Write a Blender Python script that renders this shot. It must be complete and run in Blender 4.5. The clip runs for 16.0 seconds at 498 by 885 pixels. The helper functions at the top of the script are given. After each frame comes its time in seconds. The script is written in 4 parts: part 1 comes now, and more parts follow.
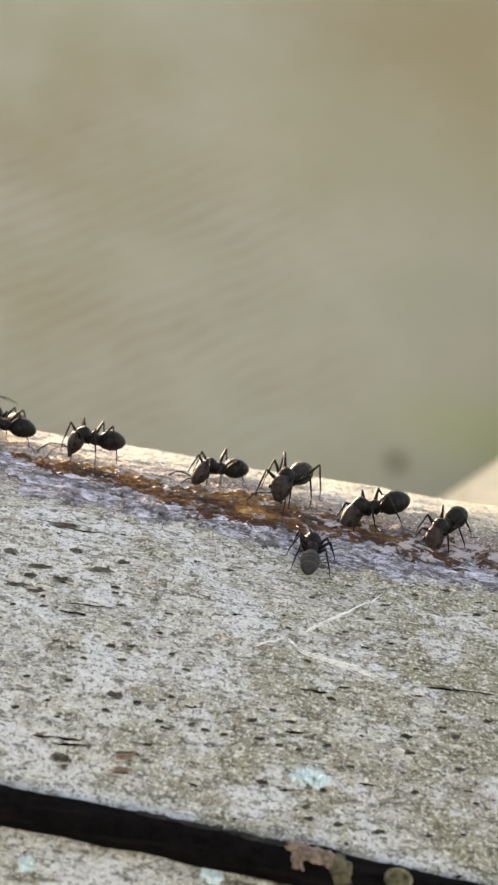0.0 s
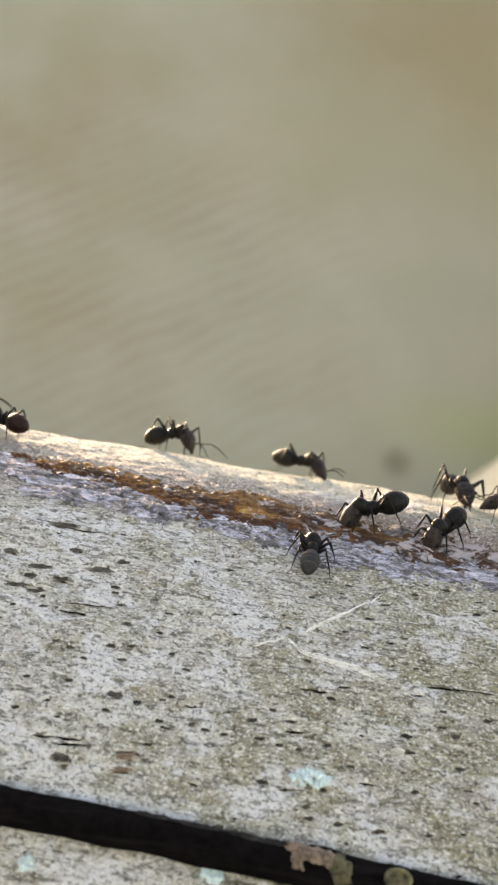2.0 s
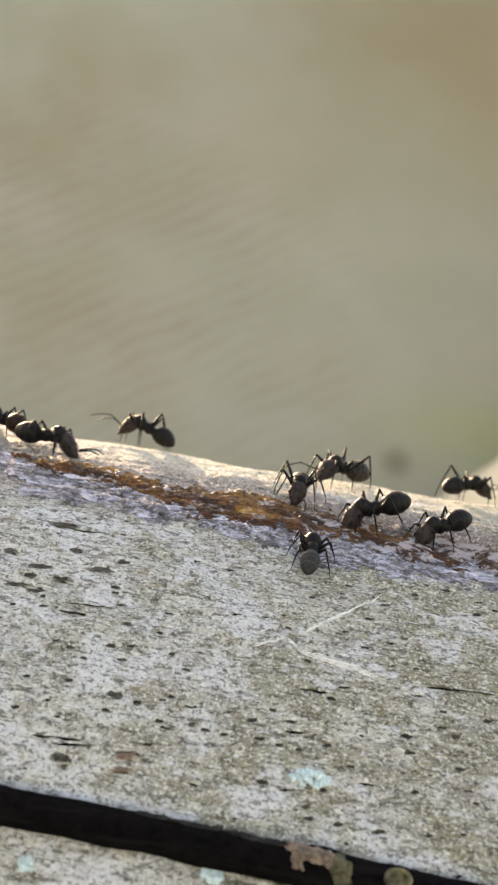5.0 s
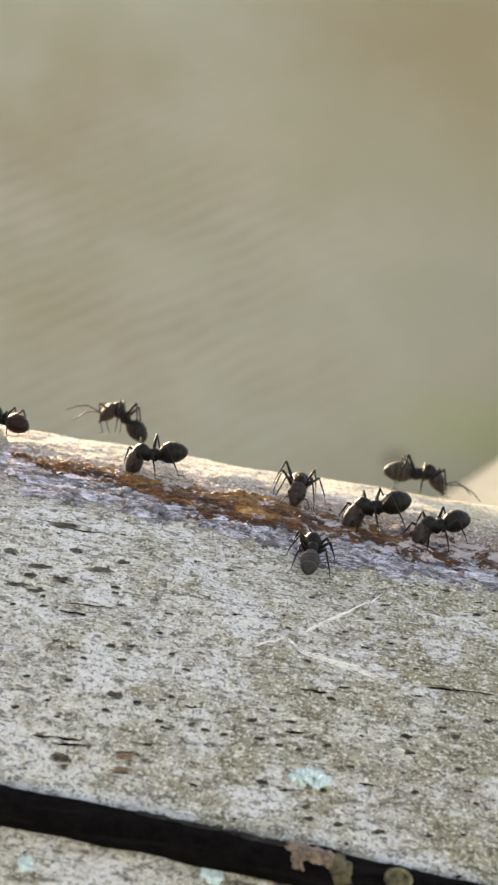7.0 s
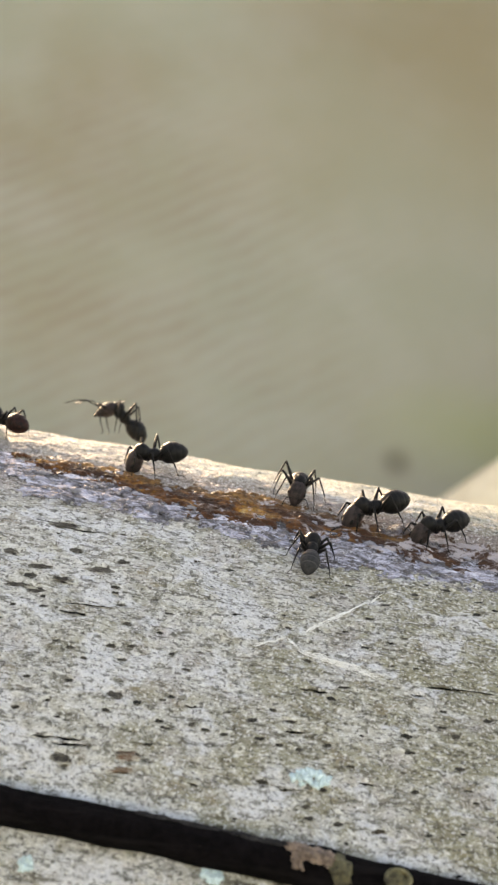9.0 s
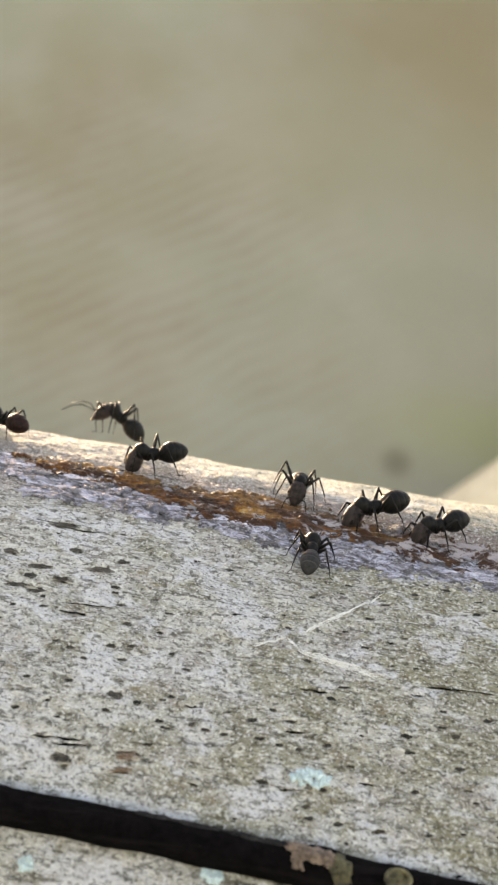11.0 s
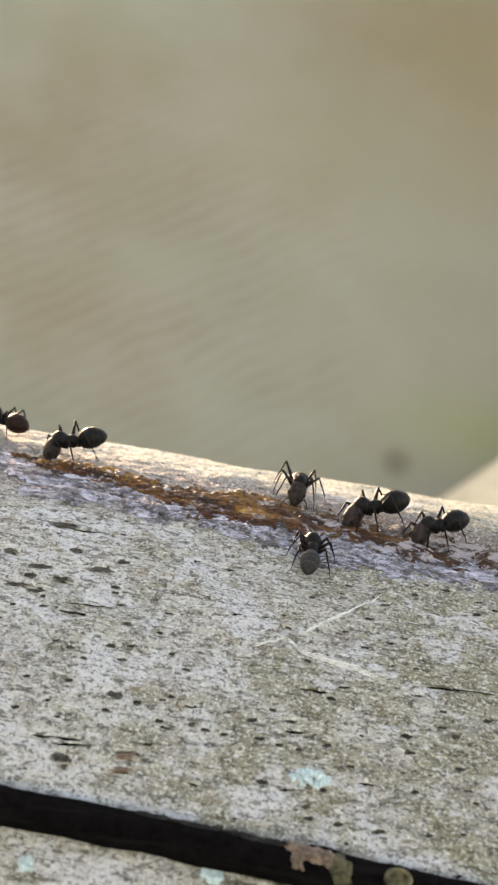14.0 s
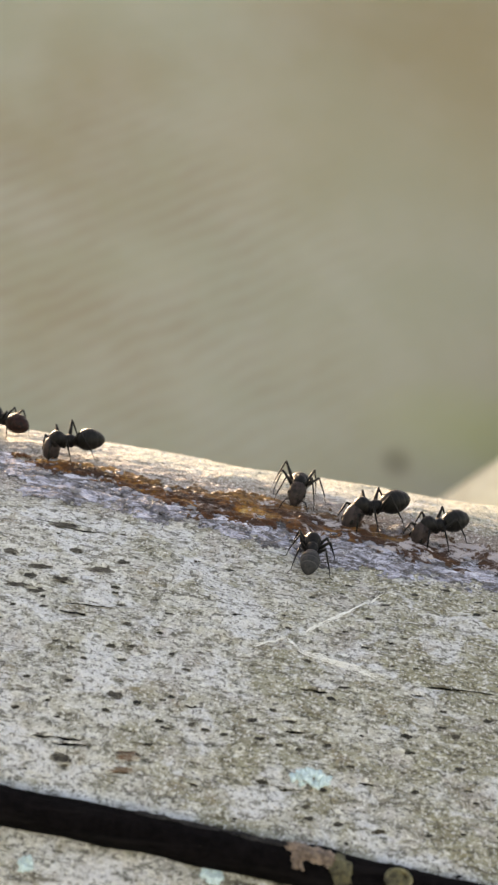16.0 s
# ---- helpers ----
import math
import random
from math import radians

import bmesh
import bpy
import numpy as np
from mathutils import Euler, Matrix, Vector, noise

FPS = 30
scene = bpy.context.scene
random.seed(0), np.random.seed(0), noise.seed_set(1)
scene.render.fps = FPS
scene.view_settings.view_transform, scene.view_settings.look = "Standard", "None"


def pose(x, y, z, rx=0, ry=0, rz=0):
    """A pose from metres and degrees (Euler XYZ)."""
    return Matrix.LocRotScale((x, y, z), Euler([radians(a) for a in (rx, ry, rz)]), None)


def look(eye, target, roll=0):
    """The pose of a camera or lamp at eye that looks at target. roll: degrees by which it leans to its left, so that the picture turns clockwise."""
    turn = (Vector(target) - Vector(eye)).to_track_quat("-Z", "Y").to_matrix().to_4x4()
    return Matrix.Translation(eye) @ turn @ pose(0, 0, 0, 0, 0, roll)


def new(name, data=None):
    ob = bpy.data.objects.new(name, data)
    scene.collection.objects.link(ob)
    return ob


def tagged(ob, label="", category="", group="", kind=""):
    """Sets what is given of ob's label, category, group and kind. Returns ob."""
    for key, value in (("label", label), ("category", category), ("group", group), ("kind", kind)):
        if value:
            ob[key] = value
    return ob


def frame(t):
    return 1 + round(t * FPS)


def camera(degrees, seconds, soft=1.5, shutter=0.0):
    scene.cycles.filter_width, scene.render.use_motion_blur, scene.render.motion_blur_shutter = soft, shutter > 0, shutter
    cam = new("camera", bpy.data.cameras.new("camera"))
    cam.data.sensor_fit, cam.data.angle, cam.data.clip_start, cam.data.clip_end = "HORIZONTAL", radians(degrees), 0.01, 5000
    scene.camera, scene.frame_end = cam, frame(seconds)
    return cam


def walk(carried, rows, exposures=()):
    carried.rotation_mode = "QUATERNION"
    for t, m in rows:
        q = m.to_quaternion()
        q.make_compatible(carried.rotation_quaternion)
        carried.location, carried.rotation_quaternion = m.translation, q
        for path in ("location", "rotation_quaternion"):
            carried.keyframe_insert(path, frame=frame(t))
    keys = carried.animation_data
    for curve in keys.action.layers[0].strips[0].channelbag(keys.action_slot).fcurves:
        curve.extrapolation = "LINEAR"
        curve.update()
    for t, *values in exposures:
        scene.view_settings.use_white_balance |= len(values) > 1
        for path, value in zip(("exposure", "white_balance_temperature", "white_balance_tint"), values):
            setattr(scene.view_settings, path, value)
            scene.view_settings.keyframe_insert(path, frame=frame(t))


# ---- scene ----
from math import cos, sin, pi, tau

MM = 0.001
R = 0.045                      # radius of the log
LEAN = radians(5)              # the log's skyline, as seen from the eye, lies this far behind its top

# ---- camera ----
EYE = (0.0, R * sin(LEAN) - 0.12 * cos(LEAN), R + R * cos(LEAN) + 0.12 * sin(LEAN))
AIM = (0.0, EYE[1] + cos(radians(4)), EYE[2] - sin(radians(4)))
cam = camera(20.0, 16.0, soft=2.2, shutter=0.35)
cam.data.dof.use_dof = True
cam.data.dof.focus_distance = 0.0965
cam.data.dof.aperture_fstop = 110
walk(cam, [(0, look(EYE, AIM, 9.5)), (16, look(EYE, AIM, 9.5))],
     [(0, 2.36, 10000, 24), (1.5, 2.35, 10000, 24), (4, 2.25, 10000, 24), (6.5, 2.36, 10000, 24), (9, 2.34, 10000, 24), (13, 2.30, 10000, 24), (16, 2.25, 10000, 24)])

# ---- light ----
SUN_UP, SUN_SIDE = 12.5, -22.0   # degrees above the horizon, degrees to the right of the view
world = bpy.data.worlds.new("sky")
world.use_nodes = True
scene.world = world
_n = world.node_tree.nodes
_sky = _n.new("ShaderNodeTexSky")
_sky.sky_type = "NISHITA"
_sky.sun_disc = False
_sky.sun_elevation = radians(SUN_UP)
_sky.sun_rotation = radians(SUN_SIDE)
world.node_tree.links.new(_sky.outputs[0], _n["Background"].inputs[0])
_n["Background"].inputs[1].default_value = 0.15
sun = new("sun", bpy.data.lights.new("sun", "SUN"))
sun.data.energy, sun.data.angle, sun.data.color = 2.6, radians(0.6), (1.0, 0.945, 0.82)
_way = Vector((sin(radians(SUN_SIDE)) * cos(radians(SUN_UP)), cos(radians(SUN_SIDE)) * cos(radians(SUN_UP)), sin(radians(SUN_UP))))
sun.matrix_world = look(_way * 3, (0, 0, 0))


# ---- materials ----
def material(name, rough=0.6, spec=0.5):
    m = bpy.data.materials.new(name)
    m.use_nodes = True
    b = m.node_tree.nodes["Principled BSDF"]
    b.inputs["Roughness"].default_value = rough
    b.inputs["Specular IOR Level"].default_value = spec
    return m, m.node_tree.nodes, m.node_tree.links, b


def coords(nodes, links, attribute="", squeeze=(1, 1, 1)):
    """Coordinates in millimetres: along and round the log, or of the object."""
    if attribute:
        a = nodes.new("ShaderNodeAttribute")
        a.attribute_name = attribute
        out = a.outputs["Vector"]
        k = 1.0
    else:
        out = nodes.new("ShaderNodeTexCoord").outputs["Object"]
        k = 1000.0
    mp = nodes.new("ShaderNodeMapping")
    mp.inputs["Scale"].default_value = [k * q for q in squeeze]
    links.new(out, mp.inputs[0])
    return mp.outputs[0]


def noise_node(nodes, links, vec, scale, detail=4.0, rough=0.6, distort=0.0):
    n = nodes.new("ShaderNodeTexNoise")
    n.inputs["Scale"].default_value = scale
    n.inputs["Detail"].default_value = detail
    n.inputs["Roughness"].default_value = rough
    n.inputs["Distortion"].default_value = distort
    links.new(vec, n.inputs["Vector"])
    return n.outputs["Fac"]


def ramp(nodes, links, fac, stops):
    r = nodes.new("ShaderNodeValToRGB")
    e = r.color_ramp.elements
    while len(e) < len(stops):
        e.new(0.5)
    for k, (p, c) in zip(e, stops):
        k.position = p
        k.color = (*c, 1) if not isinstance(c, (int, float)) else (c, c, c, 1)
    links.new(fac, r.inputs[0])
    return r.outputs[0]


def mix(nodes, links, fac, a, b, kind="MIX"):
    m = nodes.new("ShaderNodeMix")
    m.data_type, m.blend_type = "RGBA", kind
    for v, i in ((fac, 0), (a, 6), (b, 7)):
        if isinstance(v, (int, float)):
            m.inputs[i].default_value = v
        elif isinstance(v, tuple):
            m.inputs[i].default_value = (*v, 1)
        else:
            links.new(v, m.inputs[i])
    return m.outputs[2]


def bump(nodes, links, height, b, strength, distance, under=None):
    n = nodes.new("ShaderNodeBump")
    n.inputs["Strength"].default_value = strength
    n.inputs["Distance"].default_value = distance
    links.new(height, n.inputs["Height"])
    if under:
        links.new(under, n.inputs["Normal"])
    links.new(n.outputs[0], b.inputs["Normal"])
    return n.outputs[0]


def bark_material():
    m, n, l, b = material("grey_bark", 0.68, 0.24)
    v = coords(n, l, "bark", (0.64, 1, 1))
    w = coords(n, l, "bark", (0.8, 1, 1))
    g = coords(n, l, "bark", (0.22, 1, 1))
    h = coords(n, l, "bark", (0.09, 1, 1))
    side = n.new("ShaderNodeSeparateXYZ")
    l.new(w, side.inputs[0])

    def leaning(fac, k):                                 # a growth that gets thicker towards one end of the log
        a = n.new("ShaderNodeMath")
        a.operation = "MULTIPLY_ADD"
        l.new(side.outputs[0], a.inputs[0])
        a.inputs[1].default_value = k
        l.new(fac, a.inputs[2])
        return a.outputs[0]

    crust = ramp(n, l, noise_node(n, l, v, 0.42, 8, 0.74, 0.7), ((0.41, 0.0), (0.57, 1.0)))
    algae = ramp(n, l, leaning(noise_node(n, l, w, 0.17, 8, 0.72, 0.5), 0.0095), ((0.44, 0.0), (0.60, 1.0)))
    flecks = ramp(n, l, noise_node(n, l, v, 1.1, 4, 0.62, 0.2), ((0.36, 0.0), (0.50, 1.0)))
    grit = ramp(n, l, noise_node(n, l, w, 3.4, 2, 0.65), ((0.38, 0.0), (0.45, 1.0)))
    grain = ramp(n, l, noise_node(n, l, g, 1.7, 4, 0.7, 0.4), ((0.38, 0.0), (0.43, 1.0)))
    scratch = ramp(n, l, noise_node(n, l, h, 1.5, 3, 0.65, 0.3), ((0.33, 0.0), (0.37, 1.0)))
    c = mix(n, l, crust, (0.60, 0.575, 0.50), (0.83, 0.82, 0.80))
    c = mix(n, l, algae, c, mix(n, l, 0.74, c, (0.345, 0.318, 0.20)))
    mauve = ramp(n, l, noise_node(n, l, w, 0.24, 6, 0.7, 0.4), ((0.38, 1.0), (0.46, 0.0)))
    c = mix(n, l, mauve, c, mix(n, l, 0.5, c, (0.56, 0.51, 0.53)))
    pale = ramp(n, l, noise_node(n, l, v, 2.2, 2, 0.6), ((0.58, 0.0), (0.66, 1.0)))
    c = mix(n, l, pale, c, (0.88, 0.87, 0.84))
    c = mix(n, l, flecks, mix(n, l, 0.60, c, (0.23, 0.20, 0.13)), c)
    c = mix(n, l, grain, mix(n, l, 0.60, c, (0.12, 0.095, 0.06)), c)
    patch = ramp(n, l, leaning(noise_node(n, l, w, 0.27, 8, 0.66, 0.5), -0.0018), ((0.51, 0.0), (0.575, 1.0)))
    c = mix(n, l, patch, c, mix(n, l, 0.82, c, (0.86, 0.87, 0.91)))
    streak = ramp(n, l, noise_node(n, l, coords(n, l, "bark", (0.13, 1, 1)), 0.8, 6, 0.7, 0.3), ((0.53, 0.0), (0.63, 1.0)))
    c = mix(n, l, streak, c, mix(n, l, 0.35, c, (0.84, 0.835, 0.83)))
    rust = ramp(n, l, noise_node(n, l, w, 0.36, 5, 0.68, 0.4), ((0.585, 0.0), (0.65, 1.0)))
    c = mix(n, l, rust, c, mix(n, l, 0.54, c, (0.28, 0.205, 0.115)))
    q = coords(n, l, "bark", (0.42, 1, 1))
    specks = ramp(n, l, noise_node(n, l, q, 2.0, 3, 0.68), ((0.395, 0.0), (0.45, 1.0)))
    c = mix(n, l, specks, mix(n, l, 0.66, c, (0.12, 0.108, 0.08)), c)
    near = n.new("ShaderNodeMath")                       # dried, mauve-brown sap soaked into the bark above the streak
    near.operation = "MULTIPLY_ADD"
    l.new(side.outputs[0], near.inputs[0])
    near.inputs[1].default_value = -0.019
    l.new(noise_node(n, l, w, 0.55, 6, 0.72), near.inputs[2])
    deep = n.new("ShaderNodeMath")
    deep.operation = "MULTIPLY_ADD"
    l.new(side.outputs[1], deep.inputs[0])
    deep.inputs[1].default_value = 0.1
    l.new(near.outputs[0], deep.inputs[2])
    band = n.new("ShaderNodeMapRange")
    l.new(deep.outputs[0], band.inputs[0])
    band.inputs[1].default_value, band.inputs[2].default_value = 1.36, 1.62
    ends = n.new("ShaderNodeMapRange")
    l.new(side.outputs[1], ends.inputs[0])
    ends.inputs[1].default_value, ends.inputs[2].default_value = 22.0, 18.0
    both = n.new("ShaderNodeMath")
    both.operation = "MULTIPLY"
    l.new(band.outputs[0], both.inputs[0])
    l.new(ends.outputs[0], both.inputs[1])
    c = mix(n, l, both.outputs[0], c, mix(n, l, 0.76, c, (0.27, 0.20, 0.19)))
    top = n.new("ShaderNodeMath")                        # cream tint towards the top of the log, painting in its sunlit look
    top.operation = "MULTIPLY_ADD"
    l.new(noise_node(n, l, w, 0.30, 6, 0.7), top.inputs[0])
    top.inputs[1].default_value = 14.0
    l.new(side.outputs[1], top.inputs[2])
    lit_tint = n.new("ShaderNodeMapRange")
    l.new(top.outputs[0], lit_tint.inputs[0])
    lit_tint.inputs[1].default_value, lit_tint.inputs[2].default_value = 20.5, 13.5
    c = mix(n, l, lit_tint.outputs[0], c, mix(n, l, 0.62, c, (0.80, 0.765, 0.575)))
    stain = ramp(n, l, leaning(noise_node(n, l, w, 0.5, 7, 0.72, 0.5), -0.009), ((0.56, 0.0), (0.67, 1.0)))
    upper = n.new("ShaderNodeMapRange")                  # grey-brown stains on the top, thicker at one end
    l.new(side.outputs[1], upper.inputs[0])
    upper.inputs[1].default_value, upper.inputs[2].default_value = 17.0, 14.0
    upper.inputs[3].default_value, upper.inputs[4].default_value = 0.0, 0.72
    stained = n.new("ShaderNodeMath")
    stained.operation = "MULTIPLY"
    l.new(stain, stained.inputs[0])
    l.new(upper.outputs[0], stained.inputs[1])
    c = mix(n, l, stained.outputs[0], c, (0.33, 0.29, 0.26))
    c = mix(n, l, scratch, mix(n, l, 0.65, c, (0.10, 0.08, 0.055)), c)
    c = mix(n, l, grit, mix(n, l, 0.72, c, (0.075, 0.066, 0.054)), c)
    speckle = ramp(n, l, noise_node(n, l, q, 2.9, 4, 0.85, 0.3), ((0.33, (0.40, 0.38, 0.35)), (0.47, (0.94, 0.935, 0.925)), (0.56, (1.0, 1.0, 1.0))))
    c = mix(n, l, 0.75, c, speckle, "MULTIPLY")
    fine = ramp(n, l, noise_node(n, l, w, 6.5, 3, 0.75), ((0.36, (0.76, 0.755, 0.74)), (0.52, (0.98, 0.98, 0.98)), (0.62, (1.0, 1.0, 1.0))))
    c = mix(n, l, 0.9, c, fine, "MULTIPLY")
    white = ramp(n, l, noise_node(n, l, w, 4.6, 2, 0.7), ((0.54, 0.0), (0.64, 1.0)))
    c = mix(n, l, white, c, mix(n, l, 0.75, c, (0.90, 0.89, 0.87)))
    l.new(c, b.inputs["Base Color"])
    k = bump(n, l, noise_node(n, l, v, 1.6, 6, 0.75), b, 0.9, 0.0006)
    bump(n, l, noise_node(n, l, w, 5.0, 3, 0.8), b, 0.8, 0.0002, k)
    return m


def plain_material(name, dark, light, scale, rough, relief=0.3, depth=0.0001, spec=0.5, attribute="", detail=5):
    m, n, l, b = material(name, rough, spec)
    v = coords(n, l, attribute)
    f = noise_node(n, l, v, scale, detail, 0.7)
    l.new(ramp(n, l, f, ((0.35, dark), (0.68, light))), b.inputs["Base Color"])
    bump(n, l, noise_node(n, l, v, scale * 2.5, 4, 0.7), b, relief, depth)
    return m


def sap_material():
    m, n, l, b = material("brown_sap", 0.56, 0.18)
    v = coords(n, l, "bark", (0.6, 1, 0))
    across = n.new("ShaderNodeSeparateXYZ")               # 0 at the dry upper rim, 1 at the thick lower rim
    l.new(coords(n, l, "bark"), across.inputs[0])
    f = noise_node(n, l, v, 0.46, 7, 0.72, 0.8)
    g = noise_node(n, l, v, 2.2, 4, 0.75)
    c = ramp(n, l, f, ((0.41, (0.02, 0.008, 0.004)), (0.475, (0.085, 0.03, 0.009)), (0.545, (0.23, 0.085, 0.016)), (0.605, (0.44, 0.215, 0.045)), (0.70, (0.50, 0.36, 0.20))))
    big = noise_node(n, l, v, 0.22, 3, 0.6)
    c = mix(n, l, ramp(n, l, big, ((0.47, 0.0), (0.60, 1.0))), mix(n, l, 0.5, c, (0.045, 0.018, 0.009)), c)
    c = mix(n, l, ramp(n, l, across.outputs[2], ((0.1, 0.34), (0.4, 0.0))), c, (0.36, 0.22, 0.105))
    c = mix(n, l, ramp(n, l, across.outputs[2], ((0.6, 0.0), (0.95, 0.6))), c, (0.075, 0.026, 0.010))
    c = mix(n, l, ramp(n, l, g, ((0.40, 0.0), (0.56, 1.0))), mix(n, l, 0.74, c, (0.03, 0.014, 0.007)), c)
    dark = n.new("ShaderNodeMath")                       # old sap at one end has dried dark
    dark.operation = "MULTIPLY_ADD"
    l.new(across.outputs[0], dark.inputs[0])
    dark.inputs[1].default_value = 0.035
    l.new(noise_node(n, l, v, 0.35, 5, 0.7, 0.4), dark.inputs[2])
    c = mix(n, l, ramp(n, l, dark.outputs[0], ((0.62, 0.0), (0.86, 1.0))), c, mix(n, l, 0.62, c, (0.035, 0.018, 0.013)))
    film_glints = n.new("ShaderNodeMath")                       # and carries greyish flecks, glints of the film put into the colour
    film_glints.operation = "MULTIPLY_ADD"
    l.new(across.outputs[0], film_glints.inputs[0])
    film_glints.inputs[1].default_value = 0.006
    l.new(noise_node(n, l, v, 0.75, 6, 0.75, 0.5), film_glints.inputs[2])
    c = mix(n, l, ramp(n, l, film_glints.outputs[0], ((0.585, 0.0), (0.635, 0.85))), c, (0.38, 0.345, 0.36))
    l.new(c, b.inputs["Base Color"])
    bump(n, l, g, b, 0.45, 0.0003)
    return m


def wet_material():
    m, n, l, b = material("wet_film", 0.22, 0.5)
    v = coords(n, l, "bark", (0.55, 1, 0))
    f = noise_node(n, l, v, 0.8, 7, 0.78, 0.8)
    # lilac to near-white tones paint the sky's reflection and glints on the film
    c = ramp(n, l, f, ((0.42, (0.03, 0.024, 0.022)), (0.47, (0.17, 0.162, 0.19)), (0.51, (0.27, 0.267, 0.325)), (0.57, (0.42, 0.417, 0.50)), (0.64, (0.60, 0.60, 0.69))))
    l.new(c, b.inputs["Base Color"])
    dash = noise_node(n, l, coords(n, l, "bark", (0.28, 1, 0)), 1.5, 5, 0.75, 0.5)
    c = mix(n, l, ramp(n, l, dash, ((0.44, 1.0), (0.495, 0.0))), c, mix(n, l, 0.9, c, (0.05, 0.042, 0.04)))
    grains = noise_node(n, l, v, 3.0, 3, 0.7)
    c = mix(n, l, ramp(n, l, grains, ((0.58, 0.0), (0.66, 0.6))), c, (0.55, 0.55, 0.62))
    l.new(c, b.inputs["Base Color"])
    b.inputs["Coat Weight"].default_value = 0.2
    b.inputs["Coat Roughness"].default_value = 0.08
    bump(n, l, noise_node(n, l, v, 1.7, 5, 0.75, 0.2), b, 0.7, 0.0004)
    return m


def chitin_material(name, dark, light, rough, plates=None):
    m, n, l, b = material(name, rough, 0.16)
    v = coords(n, l)
    f = noise_node(n, l, v, 2.5, 5, 0.7)
    l.new(ramp(n, l, f, ((0.36, dark), (0.66, light))), b.inputs["Base Color"])
    if plates:                                           # pale fringes where the plates of the abdomen overlap
        x = n.new("ShaderNodeSeparateXYZ")
        l.new(v, x.inputs[0])
        c = b.inputs["Base Color"].links[0].from_socket
        for at in (-0.48, 0.03, 0.48):
            d = n.new("ShaderNodeMath")
            d.operation = "COMPARE"
            l.new(x.outputs[0], d.inputs[0])
            d.inputs[1].default_value, d.inputs[2].default_value = at, 0.04
            c = mix(n, l, d.outputs[0], c, plates)
        l.new(c, b.inputs["Base Color"])
    rr = ramp(n, l, noise_node(n, l, v, 4.0, 3, 0.6), ((0.3, rough - 0.1), (0.7, rough + 0.15)))
    l.new(rr, b.inputs["Roughness"])
    bump(n, l, noise_node(n, l, v, 14.0, 3, 0.8), b, 0.5, 0.00003)
    return m


def pit_material(name, low, high, crumbs):
    """Dark cork with crumbs of pale bark left in it; its darkness also paints the pit's shade."""
    m, n, l, b = material(name, 0.85, 0.2)
    v = coords(n, l, "", (0.001, 0.001, 0.001))
    info = n.new("ShaderNodeObjectInfo")
    c = ramp(n, l, info.outputs["Random"], ((0.0, low), (1.0, high)))
    off = n.new("ShaderNodeVectorMath")
    l.new(v, off.inputs[0])
    l.new(info.outputs["Random"], off.inputs[1])
    f = noise_node(n, l, off.outputs[0], 2.6, 6, 0.75, 0.6)
    plane = n.new("ShaderNodeVectorMath")
    plane.operation = "MULTIPLY"
    l.new(v, plane.inputs[0])
    plane.inputs[1].default_value = (1, 1, 0)
    far = n.new("ShaderNodeVectorMath")
    far.operation = "LENGTH"
    l.new(plane.outputs[0], far.inputs[0])
    rim = n.new("ShaderNodeMath")                        # the rim blends unevenly into bark tone, imitating soft shade at the pit's edge
    rim.operation = "MULTIPLY_ADD"
    l.new(f, rim.inputs[0])
    rim.inputs[1].default_value = 1.7
    l.new(far.outputs["Value"], rim.inputs[2])
    c = mix(n, l, ramp(n, l, f, ((0.50 - crumbs * 0.5, 0.0), (0.66 - crumbs * 0.4, 1.0))), c, mix(n, l, 0.25 + crumbs, c, (0.36, 0.33, 0.27)))
    half = n.new("ShaderNodeMath")
    half.operation = "MULTIPLY"
    l.new(rim.outputs[0], half.inputs[0])
    half.inputs[1].default_value = 0.5
    c = mix(n, l, ramp(n, l, half.outputs[0], ((0.72 - crumbs * 0.2, 0.0), (0.93, 1.0))), c, (0.50, 0.475, 0.42))
    l.new(c, b.inputs["Base Color"])
    bump(n, l, f, b, 0.8, 0.0002)
    return m


def drop_material():
    m, n, l, b = material("clear_bubble", 0.06, 0.5)
    b.inputs["Base Color"].default_value = (0.42, 0.42, 0.47, 1)
    b.inputs["Transmission Weight"].default_value = 0.9
    b.inputs["IOR"].default_value = 1.33
    bump(n, l, noise_node(n, l, coords(n, l), 1.5, 3, 0.6), b, 0.4, 0.0002)
    return m


def twig_material():
    """Black bark with greyish lines along the stem, painted in for its sheen."""
    m, n, l, b = material("black_twig_bark", 0.85, 0.05)
    v = coords(n, l)
    g = coords(n, l, "", (0.10, 1, 1))
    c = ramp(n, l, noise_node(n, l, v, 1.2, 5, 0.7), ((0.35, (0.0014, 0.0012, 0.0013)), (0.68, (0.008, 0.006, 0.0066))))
    lit_tint = ramp(n, l, noise_node(n, l, g, 1.5, 6, 0.72, 0.3), ((0.53, 0.0), (0.64, 1.0)))
    c = mix(n, l, lit_tint, c, (0.0095, 0.0078, 0.0080))
    l.new(c, b.inputs["Base Color"])
    k = bump(n, l, noise_node(n, l, g, 1.5, 6, 0.72, 0.3), b, 1.0, 0.0006)
    bump(n, l, noise_node(n, l, v, 3.0, 4, 0.7), b, 0.7, 0.0003, k)
    return m


